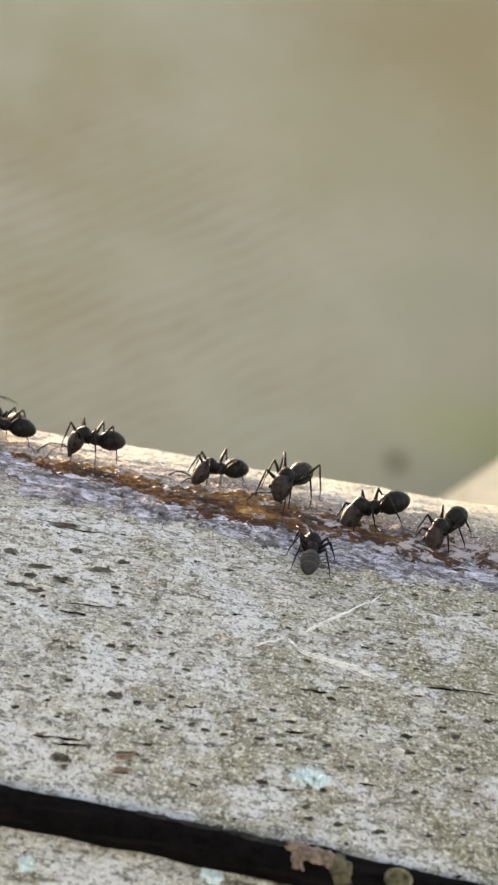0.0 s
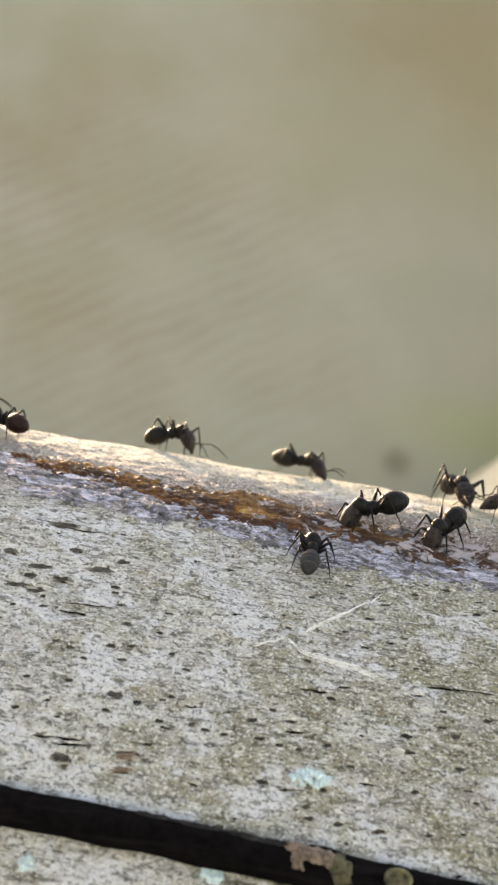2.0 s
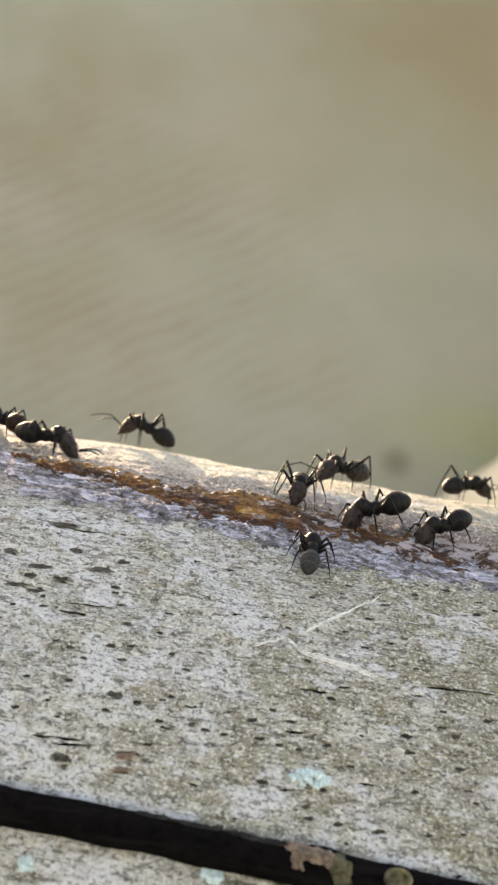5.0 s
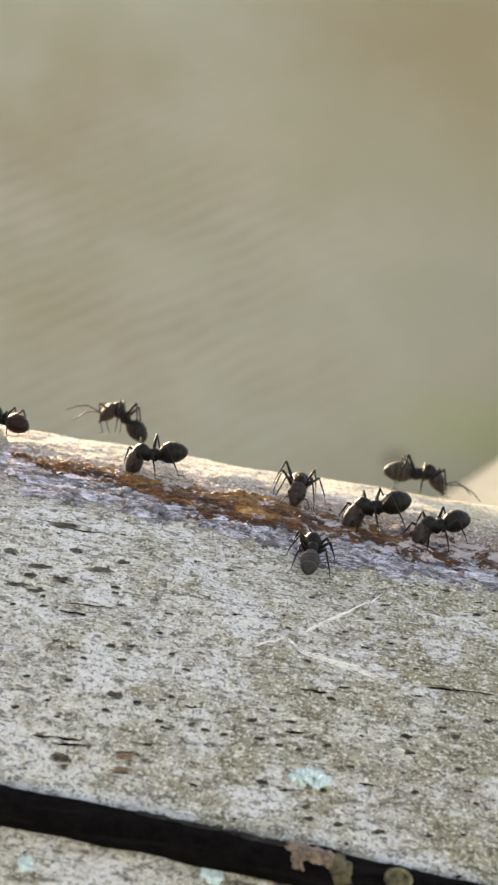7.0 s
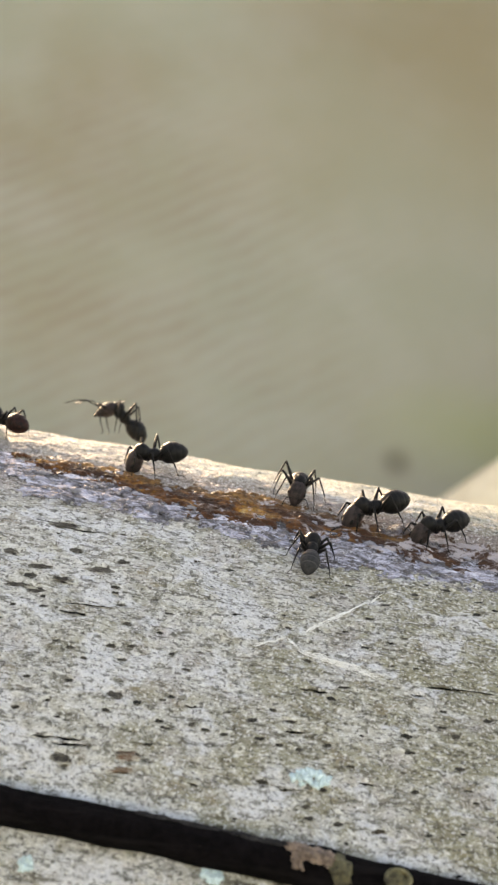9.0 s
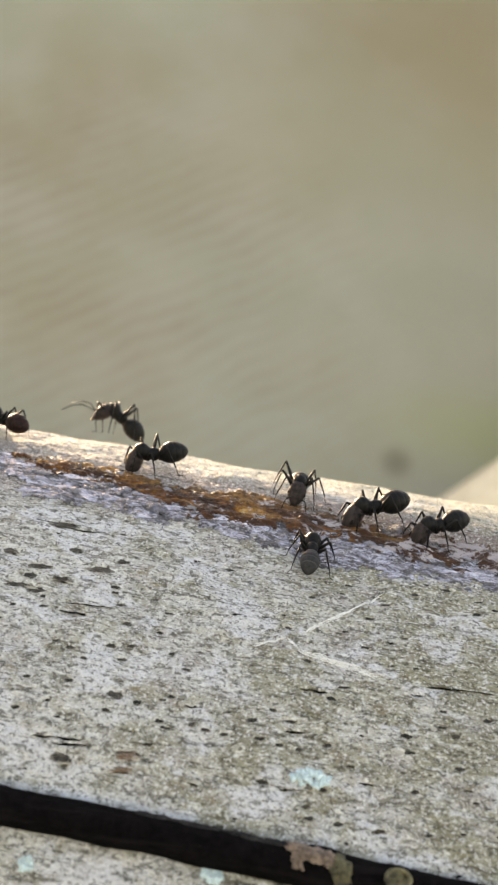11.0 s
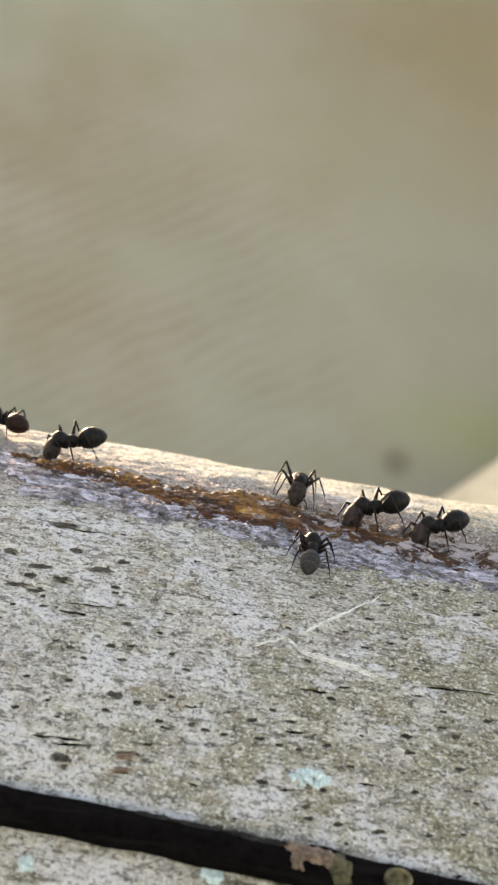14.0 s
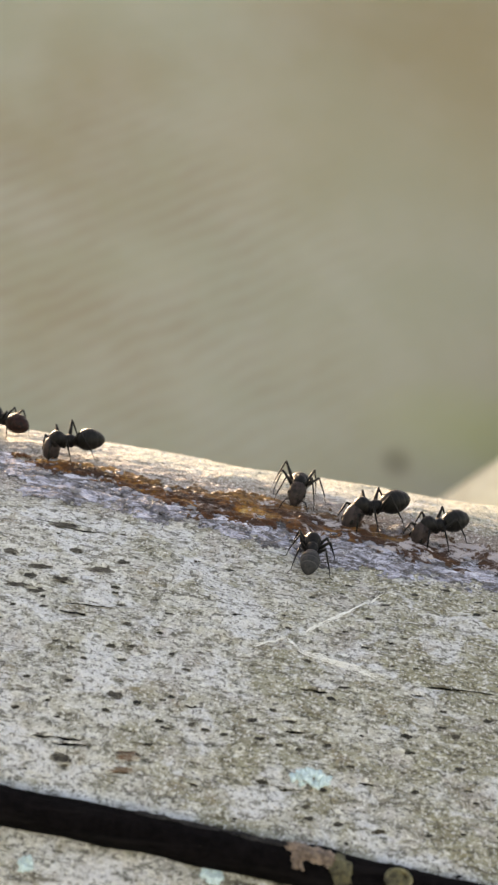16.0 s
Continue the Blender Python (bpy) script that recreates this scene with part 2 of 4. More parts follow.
BARK = bark_material()
SAP = sap_material()
WET = wet_material()
PIT = pit_material("lenticel_cork", (0.007, 0.006, 0.006), (0.055, 0.048, 0.041), 0.08)
RUSTY = pit_material("rusty_cork", (0.06, 0.028, 0.016), (0.17, 0.088, 0.055), 0.2)
SCUFF = pit_material("scuffed_cork", (0.022, 0.019, 0.017), (0.07, 0.060, 0.053), 0.10)
LIP_SHADE = pit_material("lip_shade_cork", (0.012, 0.010, 0.009), (0.10, 0.085, 0.062), 0.3)
TWIG = twig_material()
SCAR = plain_material("torn_wood", (0.09, 0.058, 0.045), (0.50, 0.36, 0.28), 2.0, 0.7, 0.9, 0.0005)
FLAKE = plain_material("grey_flake", (0.010, 0.0095, 0.010), (0.065, 0.06, 0.06), 2.2, 0.85, 1.0, 0.0004, 0.2)
RING = plain_material("olive_bud_scar", (0.016, 0.013, 0.008), (0.25, 0.22, 0.115), 2.0, 0.7, 0.9, 0.0004)
LICHEN = plain_material("aqua_lichen", (0.40, 0.54, 0.56), (0.72, 0.86, 0.87), 1.8, 0.8, 0.6, 0.0002)
SILK = plain_material("silk", (0.74, 0.73, 0.70), (0.90, 0.89, 0.87), 2.0, 0.6)
DROP = drop_material()
FOAM = plain_material("foam", (0.24, 0.24, 0.28), (0.50, 0.50, 0.58), 2.0, 0.15, 0.8, 0.0003, 0.6)
BLACK = chitin_material("black_chitin", (0.0020, 0.0018, 0.0018), (0.0115, 0.0102, 0.0098), 0.5)
DUSTY = chitin_material("dusty_gaster", (0.0020, 0.0019, 0.0018), (0.010, 0.0095, 0.0088), 0.52, (0.0100, 0.0095, 0.0090))
ASHEN = chitin_material("ashen_gaster", (0.013, 0.0127, 0.0133), (0.036, 0.0348, 0.0365), 0.6, (0.050, 0.049, 0.0505))
RUDDY = chitin_material("ruddy_gaster", (0.003, 0.0024, 0.0024), (0.034, 0.011, 0.008), 0.55)
HEAD = chitin_material("dusty_head", (0.011, 0.0078, 0.0076), (0.042, 0.0305, 0.0300), 0.55)
BROWN = chitin_material("brown_gaster", (0.009, 0.0072, 0.0062), (0.038, 0.0315, 0.0268), 0.6, (0.046, 0.040, 0.034))
LEG = chitin_material("leg_chitin", (0.0020, 0.0018, 0.0017), (0.009, 0.0076, 0.0068), 0.55)
EARTH = plain_material("dry_earth", (0.22, 0.20, 0.14), (0.40, 0.37, 0.28), 0.004, 0.9, 0.3, 0.01)
PALEWOOD = plain_material("pale_wood", (0.68, 0.52, 0.35), (0.84, 0.70, 0.51), 0.08, 0.7, 0.4, 0.001)


# ---- tools ----
def part(name, bm, material, parent=None, label="", smooth=True):
    """Links a bmesh as one mesh object, under a thing or a part if one is given."""
    me = bpy.data.meshes.new(name)
    bm.to_mesh(me)
    bm.free()
    return part_of(name, me, material, parent, label, smooth)


def part_of(name, me, material, parent=None, label="", smooth=True):
    if material and not me.materials:
        me.materials.append(material)
    if smooth:
        me.shade_smooth()
    ob = new(name, me)
    if parent:
        ob.parent = parent
    if label:
        ob["label"] = label
    return ob


def on_log(u, s, h=0.0):
    """Place on the log: u mm along it, s mm round it from the skyline towards the eye, h mm above the bark."""
    a = s * MM / R - LEAN
    r = R + h * MM
    return Vector((u * MM, -sin(a) * r, R + cos(a) * r))


def log_frame(u, s, heading=0.0, pitch=0.0, lift=0.0):
    """Pose on the bark: z out of it, x along heading (0 along the log, 90 over the top)."""
    a = s * MM / R - LEAN
    return (Matrix.Translation(on_log(u, s, lift)) @ Matrix.Rotation(a, 4, "X")
            @ Matrix.Rotation(radians(heading), 4, "Z") @ Matrix.Rotation(-radians(pitch), 4, "Y"))


def lattice(seed, size=256):
    return np.random.RandomState(seed).rand(size, size)


def vnoise(x, y, seed):
    """Smooth value noise, 0 to 1."""
    g = lattice(seed)
    xi, yi = np.floor(x).astype(int), np.floor(y).astype(int)
    fx, fy = x - xi, y - yi
    fx, fy = fx * fx * (3 - 2 * fx), fy * fy * (3 - 2 * fy)
    a, b = g[xi % 256, yi % 256], g[(xi + 1) % 256, yi % 256]
    c, d = g[xi % 256, (yi + 1) % 256], g[(xi + 1) % 256, (yi + 1) % 256]
    return (a * (1 - fx) + b * fx) * (1 - fy) + (c * (1 - fx) + d * fx) * fy


def fbm(x, y, seed, octaves=4, gain=0.55):
    v, a, t = 0, 1, 0
    for k in range(octaves):
        v = v + a * vnoise(x * 2 ** k + 17 * k, y * 2 ** k + 31 * k, seed + k)
        t += a
        a *= gain
    return v / t


def grid_mesh(name, P, keep=None, bark=None):
    """A mesh from a grid of places P[i, j, 3]; keep: which cells; bark: coordinates along and round the log."""
    ni, nj = P.shape[:2]
    idx = np.arange(ni * nj).reshape(ni, nj)
    q = np.stack((idx[:-1, :-1], idx[1:, :-1], idx[1:, 1:], idx[:-1, 1:]), -1).reshape(-1, 4)
    if keep is not None:
        q = q[keep.reshape(-1)]
    used = np.unique(q)
    back = np.full(ni * nj, -1)
    back[used] = np.arange(len(used))
    me = bpy.data.meshes.new(name)
    V = P.reshape(-1, 3)[used]
    q = back[q]
    me.vertices.add(len(V))
    me.vertices.foreach_set("co", V.astype(np.float32).ravel())
    me.loops.add(q.size)
    me.loops.foreach_set("vertex_index", q.astype(np.int32).ravel())
    me.polygons.add(len(q))
    me.polygons.foreach_set("loop_start", np.arange(0, q.size, 4, dtype=np.int32))
    if bark is not None:
        a = me.attributes.new("bark", "FLOAT_VECTOR", "POINT")
        a.data.foreach_set("vector", bark.reshape(-1, 3)[used].astype(np.float32).ravel())
    me.update(calc_edges=True)
    me.validate()
    return me


def cylinder_places(U, S, H):
    """Places for arrays of u, s and height in mm."""
    a = S * MM / R - LEAN
    r = R + H * MM
    return np.stack((U * MM, -np.sin(a) * r, R + np.cos(a) * r), -1)


def tube(points, radii, sides=8, bm=None, cap=True):
    """A bent, tapered tube through points."""
    bm = bm or bmesh.new()
    rings = []
    pts = [Vector(p) for p in points]
    for i, p in enumerate(pts):
        d = (pts[min(i + 1, len(pts) - 1)] - pts[max(i - 1, 0)]).normalized()
        side = d.cross(Vector((0.3, 0.2, 1))).normalized()
        up = side.cross(d)
        rings.append([bm.verts.new(p + (side * cos(tau * k / sides) + up * sin(tau * k / sides)) * radii[i]) for k in range(sides)])
    for a, b in zip(rings, rings[1:]):
        for k in range(sides):
            bm.faces.new((a[k], a[(k + 1) % sides], b[(k + 1) % sides], b[k]))
    if cap:
        bm.faces.new(rings[0][::-1])
        bm.faces.new(rings[-1])
    bmesh.ops.recalc_face_normals(bm, faces=bm.faces)
    return bm


def body(length, width, height, shape, rings=20, sides=16):
    """A solid of revolution along x, from the back (x < 0) to the front, squashed to width and height.
    shape(t) gives the half-thickness (0 to 1) and the rise of the middle line at t from 0 to 1."""
    bm = bmesh.new()
    loops = []
    for i in range(1, rings):
        t = 0.5 - 0.5 * cos(pi * i / rings)
        k, rise = shape(t)
        loops.append([bm.verts.new(((t - 0.5) * length, cos(tau * j / sides) * k * width / 2, rise * height + sin(tau * j / sides) * k * height / 2))
                      for j in range(sides)])
    ends = [bm.verts.new((-length / 2, 0, shape(0)[1] * height)), bm.verts.new((length / 2, 0, shape(1)[1] * height))]
    for a, b in zip(loops, loops[1:]):
        for j in range(sides):
            bm.faces.new((a[j], a[(j + 1) % sides], b[(j + 1) % sides], b[j]))
    for j in range(sides):
        bm.faces.new((ends[0], loops[0][(j + 1) % sides], loops[0][j]))
        bm.faces.new((ends[1], loops[-1][j], loops[-1][(j + 1) % sides]))
    bmesh.ops.recalc_face_normals(bm, faces=bm.faces)
    return bm


# ---- the large structure ----
def ground():
    """Earth all round, out to the horizon, with gentle unevenness near the log."""
    n = 81
    k = np.linspace(-1, 1, n)
    xy = np.sign(k) * (np.abs(k) * 2.0 + (np.abs(k) ** 8) * 400)
    X, Y = np.meshgrid(xy, xy, indexing="ij")
    far = np.sqrt(X ** 2 + Y ** 2)
    Z = np.where(far < 3, (fbm(X * 4 + 50, Y * 4 + 50, 5) - 0.5) * 0.02 * np.clip((far - 0.25) * 3, 0, 1), 0)
    ob = part_of("ground", grid_mesh("ground", np.stack((X, Y, Z), -1)), EARTH)
    tagged(ob, "dry pale earth blurred far below the log", "ground", kind="structure")


def backdrop():
    """A bank of dull, dry earth and stalks behind the log, far out of focus, with a mossy and a dark patch."""
    m, n, l, b = material("dull_distance", 0.95, 0.1)
    v = coords(n, l, "", (0.001, 0.001, 0.001))
    turn = n.new("ShaderNodeMapping")
    turn.inputs["Rotation"].default_value = (0, radians(33), 0)
    l.new(v, turn.inputs[0])
    band = n.new("ShaderNodeTexWave")                    # dry stalks that lie slantwise, row over row
    band.wave_type, band.bands_direction = "BANDS", "Z"
    for key, value in (("Scale", 25.0), ("Distortion", 4.5), ("Detail", 2.0), ("Detail Scale", 0.8), ("Detail Roughness", 0.6)):
        band.inputs[key].default_value = value
    l.new(turn.outputs[0], band.inputs["Vector"])
    big = noise_node(n, l, v, 3.6, 2, 0.5)
    mid = noise_node(n, l, v, 13, 3, 0.6)
    c = ramp(n, l, big, ((0.36, (0.283, 0.278, 0.216)), (0.5, (0.278, 0.260, 0.192)), (0.66, (0.252, 0.214, 0.142))))
    heap = n.new("ShaderNodeMapping")                    # they lie in one heap and thin out round it
    heap.inputs["Location"].default_value, heap.inputs["Scale"].default_value = (0.17 / 0.30, -1.0 / 0.9, -0.12 / 0.27), (1 / 0.30, 1 / 0.9, 1 / 0.27)
    l.new(v, heap.inputs[0])
    round_heap = n.new("ShaderNodeTexGradient")
    round_heap.gradient_type = "SPHERICAL"
    l.new(heap.outputs[0], round_heap.inputs[0])
    thin = n.new("ShaderNodeMath")
    thin.operation = "MULTIPLY_ADD"
    l.new(noise_node(n, l, v, 6.0, 3, 0.6), thin.inputs[0])
    thin.inputs[1].default_value = 0.8
    l.new(round_heap.outputs["Fac"], thin.inputs[2])
    lumps = ramp(n, l, noise_node(n, l, v, 17, 3, 0.6), ((0.36, 0.2), (0.62, 1.0)))
    where = mix(n, l, 1.0, ramp(n, l, thin.outputs[0], ((0.45, 0.06), (1.0, 1.0))), lumps, "MULTIPLY")
    stalks = mix(n, l, band.outputs["Fac"], mix(n, l, 0.52, c, (0.23, 0.165, 0.125)), mix(n, l, 0.25, c, (0.33, 0.31, 0.26)))
    c = mix(n, l, where, c, stalks)
    c = mix(n, l, ramp(n, l, mid, ((0.40, 0.0), (0.66, 1.0))), c, mix(n, l, 0.30, c, (0.36, 0.33, 0.28)))

    def spot(at, size, colour, much, under):
        mp = n.new("ShaderNodeMapping")
        mp.inputs["Location"].default_value = [-p / q for p, q in zip(at, size)]
        mp.inputs["Scale"].default_value = [1 / q for q in size]
        l.new(v, mp.inputs[0])
        g = n.new("ShaderNodeTexGradient")
        g.gradient_type = "SPHERICAL"
        l.new(mp.outputs[0], g.inputs[0])
        return mix(n, l, ramp(n, l, g.outputs["Fac"], ((0.0, 0.0), (0.75, much))), under, colour)

    c = spot((0.20, 1.15, 0.42), (0.30, 0.5, 0.30), (0.225, 0.175, 0.105), 0.6, c)
    c = spot((0.200, 0.94, 0.060), (0.135, 0.3, 0.046), (0.27, 0.29, 0.115), 0.42, c)
    c = spot((0.1105, 0.92, 0.0305), (0.0155, 0.3, 0.0135), (0.11, 0.085, 0.058), 0.58, c)
    l.new(c, b.inputs["Base Color"])
    k = np.linspace(-0.95, 0.95, 61)
    z = np.linspace(-0.02, 1.04, 81)
    X, V = np.meshgrid(k, z, indexing="ij")                  # up the front of the bank, over its crest and down its back
    Z = np.where(V < 0.52, V, 1.02 - V) - 0.02 * np.exp(-((V - 0.52) / 0.03) ** 2)
    Y = 0.9 + V * 0.75 + 0.05 * (fbm(X * 3 + 9, V * 3 + 9, 77) - 0.5)
    flank = np.clip((np.where(X < 0, 0.62, 0.90) - np.abs(X)) / np.where(X < 0, 0.27, 0.5), 0, 1)   # both ends slope down to the ground
    crest = 0.52 * flank * flank * (3 - 2 * flank)
    Z = np.where(Z > 0, np.minimum(Z, crest - 0.01), Z)
    ob = part_of("backdrop", grid_mesh("backdrop", np.stack((X, Y, Z), -1)), m)
    tagged(ob, "dull beige and brown bank of earth far out of focus", "backdrop", kind="structure")


# along and round the log, mm: dark open lenticels, small ones, cracks (and length), long weathered scars (and length)
LENTICELS = ((-8.9, 34.9), (-6.5, 34.2), (-5.2, 34.0), (-5.6, 35.1), (-3.6, 32.5), (-4.1, 38.2), (-11.2, 39.8), (-13.2, 32.2), (12.2, 29.5),
             (7.7, 35.6), (10.9, 26.5), (15.9, 39.0), (12.5, 37.3), (12.7, 38.5), (14.7, 35.0), (15.6, 36.8), (3.1, 38.0), (7.7, 38.9),
             (11.2, 43.9), (8.8, 43.8), (-5.9, 39.1), (-6.6, 30.5), (-7.9, 35.6), (-8.5, 37.4), (7.7, 41.9), (8.4, 34.6), (4.2, 37.1),
             (5.3, 37.7), (-2.6, 39.2), (-2.1, 39.6), (0.3, 39.3), (1.4, 39.4), (12.9, 24.8), (9.8, 28.2), (15.0, 23.7), (17.2, 24.6))
PORES = ((-7.1, 29.1), (-7.0, 29.6), (-11.5, 31.0), (-9.9, 34.6), (-2.6, 34.1), (-1.5, 35.1), (-11.0, 37.6), (-2.6, 37.6), (-2.1, 37.3),
         (-0.6, 39.1), (1.5, 37.7), (-9.4, 39.1), (-3.3, 30.7), (-5.8, 32.2), (5.9, 26.8), (7.9, 25.8), (17.1, 26.0), (18.4, 25.2),
         (13.7, 23.4), (6.0, 32.9), (6.0, 39.5), (4.8, 39.5), (3.6, 39.3), (17.6, 35.2), (14.7, 36.3), (9.2, 40.1), (4.1, 42.0),
         (6.8, 43.1), (13.2, 41.0), (16.4, 40.4), (16.9, 41.1), (4.5, 30.2), (16.2, 43.2), (14.2, 43.6), (7.0, 43.8), (0.2, 25.2))
CRACKS = ((-8.7, 31.2, 4.1), (-9.2, 32.2, 2.3), (-8.1, 41.4, 4.3), (-7.5, 41.7, 3.2), (15.2, 33.2, 6.1), (6.7, 35.2, 2.3), (10.3, 41.0, 1.6),
          (-0.6, 37.8, 1.4), (5.6, 38.4, 1.6), (5.6, 42.2, 1.2), (8.4, 24.6, 1.1), (-12.0, 23.2, 3.6), (-10.0, 23.5, 2.2))
SCARS = ((-12.3, 28.1, 2.0), (-8.2, 27.7, 2.3), (-12.7, 29.3, 1.3), (-10.7, 29.3, 1.4), (-13.4, 30.3, 2.0), (-12.1, 30.5, 1.4), (-4.1, 41.8, 1.6),
         (-4.2, 42.7, 1.8), (-11.7, 23.5, 2.2), (-5.5, 37.9, 1.4), (-7.8, 42.6, 1.4), (-14.5, 27.2, 1.2), (-10.3, 26.1, 1.2), (-7.0, 26.6, 1.0))


def openings():
    """Every lenticel and crack in the bark: u, s, half-length, half-width in mm, turn in degrees."""
    rnd = random.Random(11)
    out = [(u, s, rnd.uniform(0.36, 0.66), rnd.uniform(0.16, 0.29), rnd.uniform(-14, 6)) for u, s in LENTICELS]
    out += [(u, s, rnd.uniform(0.26, 0.52), rnd.uniform(0.12, 0.23), rnd.uniform(-14, 6)) for u, s in PORES]
    out += [(u, s, n / 2, rnd.uniform(0.11, 0.17), rnd.uniform(-6, -1)) for u, s, n in CRACKS]
    out += [(u, s, n / 1.7, rnd.uniform(0.36, 0.50), rnd.uniform(-8, 2)) for u, s, n in SCARS]
    tries = 0
    while len(out) < 290 and tries < 9000:
        tries += 1
        u, s = rnd.uniform(-23, 24), rnd.uniform(22.5, 52)
        if s < 24.5 and rnd.random() < 0.5:
            continue
        if all(abs(u - o[0]) > (0.75 + o[2]) or abs(s - o[1]) > 0.65 for o in out):
            big = rnd.random() < (0.6 if u < -2 and s < 34 else 0.35)
            out.append((u, s, rnd.uniform(0.30, 0.62) if big else rnd.uniform(0.16, 0.32), rnd.uniform(0.10, 0.18) if big else rnd.uniform(0.08, 0.14),
                        rnd.uniform(-16, 8)))
    return out


OPENINGS = openings()


def relief(U, S):
    """Height of the bark in mm."""
    H = (fbm(U * 0.12 + 40, S * 0.2 + 40, 20, 3) - 0.5) * 0.7
    k = np.clip((S - 8) / 9, 0, 1)                          # the top of the log is smoother
    rough = 0.62 + 0.38 * k * k * (3 - 2 * k)
    H += (fbm(U * 0.6 + 80, S * 1.3 + 80, 30, 4, 0.6) - 0.5) * 0.42 * rough
    H += (fbm(U * 3.0 + 80, S * 4.5 + 80, 40, 3, 0.7) - 0.5) * 0.17 * rough
    return H


def bark_height(u, s):
    return float(relief(np.array([u]), np.array([s]))[0])


def log():
    """The lying log: fine bark where the camera is near, plain beyond, closed at both ends."""
    fine = np.linspace(-25, 26, 620)
    far = np.array([2, 5, 10, 20, 40, 80, 140, 220.0])
    u = np.concatenate((-25 - far[::-1], fine, 26 + far))
    s = np.concatenate((np.linspace(-150, -14, 40)[:-1], np.linspace(-14, 54, 560), np.linspace(54, 2 * pi * R / MM - 150, 28)[1:]))
    U, S = np.meshgrid(u, s, indexing="ij")
    H = relief(U, S)
    for cu, cs, a, b, turn in OPENINGS:                      # pits with a raised upper lip
        i0, i1 = np.searchsorted(u, (cu - 2.2 * a - 0.3, cu + 2.2 * a + 0.3))
        j0, j1 = np.searchsorted(s, (cs - 4 * b - 0.3, cs + 4 * b + 0.3))
        x, y = U[i0:i1, j0:j1] - cu, S[i0:i1, j0:j1] - cs
        c, k = cos(radians(turn)), sin(radians(turn))
        p, q = (x * c + y * k) / a, (-x * k + y * c) / b
        d = np.sqrt(p * p + q * q)
        H[i0:i1, j0:j1] += 0.07 * np.exp(-((d - 1.25) / 0.4) ** 2) * (q < 0.3) - 0.2 * np.clip(1.15 - d, 0, 1)
    near = (U > -27) & (U < 28)
    H = np.where(near, H, H * 0.7)
    P = cylinder_places(U, S, H)
    B = np.stack((U, S, 0 * U), -1)
    P[:, -1], P[0, :], P[-1, :] = P[:, 0], P[0, :], P[-1, :]
    root = new("log")
    tagged(root, "fallen log with pale grey lichen-crusted bark", "log", kind="structure")
    part_of("bark", grid_mesh("bark", P, bark=B), BARK, root)
    bm = bmesh.new()
    for x in (u[0], u[-1]):
        ring = [bm.verts.new((x * MM, -sin(t) * R * 0.985, R + cos(t) * R * 0.985)) for t in np.linspace(0, tau, 48, endpoint=False)]
        mid = bm.verts.new((x * MM + (-0.002 if x < 0 else 0.002), 0, R))
        for k in range(48):
            bm.faces.new((ring[k], ring[(k + 1) % 48], mid))
    part("cut_ends", bm, PALEWOOD, root, "sawn pale ends of the log")
    return root


ground()
backdrop()
LOG = log()


# ---- things on and behind the log ----
def shared(name, bm):
    me = bpy.data.meshes.new(name)
    bm.to_mesh(me)
    bm.free()
    return me


def edge(points, u):
    return np.interp(u, [p[0] for p in points], [p[1] for p in points])


SAP_TOP = ((-24, 13.5), (-17.2, 13.2), (-14, 13.3), (-9.7, 13.0), (-5.3, 14.4), (3.2, 14.4), (6.6, 14.6), (9.2, 15.2), (12.5, 16), (15.9, 15.8), (26, 17.4))
SAP_LOW = ((-24, 11.5), (-17.2, 14.4), (-16, 15.6), (-13.5, 16.6), (-10.1, 16.7), (-7, 18.1), (-2.7, 20.1), (-0.6, 20.5), (3.4, 19.7), (7.5, 19.6), (11.6, 20.3), (26, 20.7))
SAP_MID = tuple((u, float(edge(SAP_TOP, u) + edge(SAP_LOW, u)) / 2) for u, _ in SAP_LOW)
WET_LOW = ((-24, 14.5), (-17.5, 16.8), (-14.2, 21.2), (-9.6, 20), (-6.5, 21.5), (0.7, 21.5), (3.5, 22.1), (8.3, 23.2), (15.5, 22.8), (26, 23.2))


def film(name, top, low, height, ragged, seed, mat, lumps, chunks=0.0):
    """A film on the bark between two ragged lines, thick in the middle and thin at the edges."""
    u = np.linspace(-24, 25.5, 640)
    s = np.linspace(10, 26, 200)
    U, S = np.meshgrid(u, s, indexing="ij")
    T = edge(top, U) + (fbm(U * 0.9 + 9, S * 0.9 + 3, seed, 4, 0.7) - 0.5) * ragged * 2
    L = edge(low, U) + (fbm(U * 0.9 + 60, S * 0.9 + 70, seed + 7, 4, 0.7) - 0.5) * ragged * 2
    inside = np.minimum(S - T, L - S)
    lump = fbm(U * 0.7 + 5, S * 1.1 + 8, seed + 13, 4, 0.65)
    inside = inside - np.clip(lump - 0.60, 0, 1) * 9 * lumps - (fbm(U * 2.4 + 11, S * 3.4 + 5, seed + 31, 3, 0.6) - 0.5) * 1.5
    H = relief(U, S) + 0.04 + height * np.clip(inside, -0.5, 1.0) * (0.5 + lump)
    H += (fbm(U * 1.6 + 25, S * 2.6 + 31, seed + 21, 4, 0.6) - 0.5) * chunks * np.clip(inside + 0.2, 0, 0.6)
    keep = (inside > -0.08)
    keep = keep[:-1, :-1] & keep[1:, :-1] & keep[1:, 1:] & keep[:-1, 1:]
    return part_of(name, grid_mesh(name, cylinder_places(U, S, H), keep, np.stack((U, S, np.clip((S - T) / np.maximum(L - T, 0.3), 0, 1)), -1)), mat)


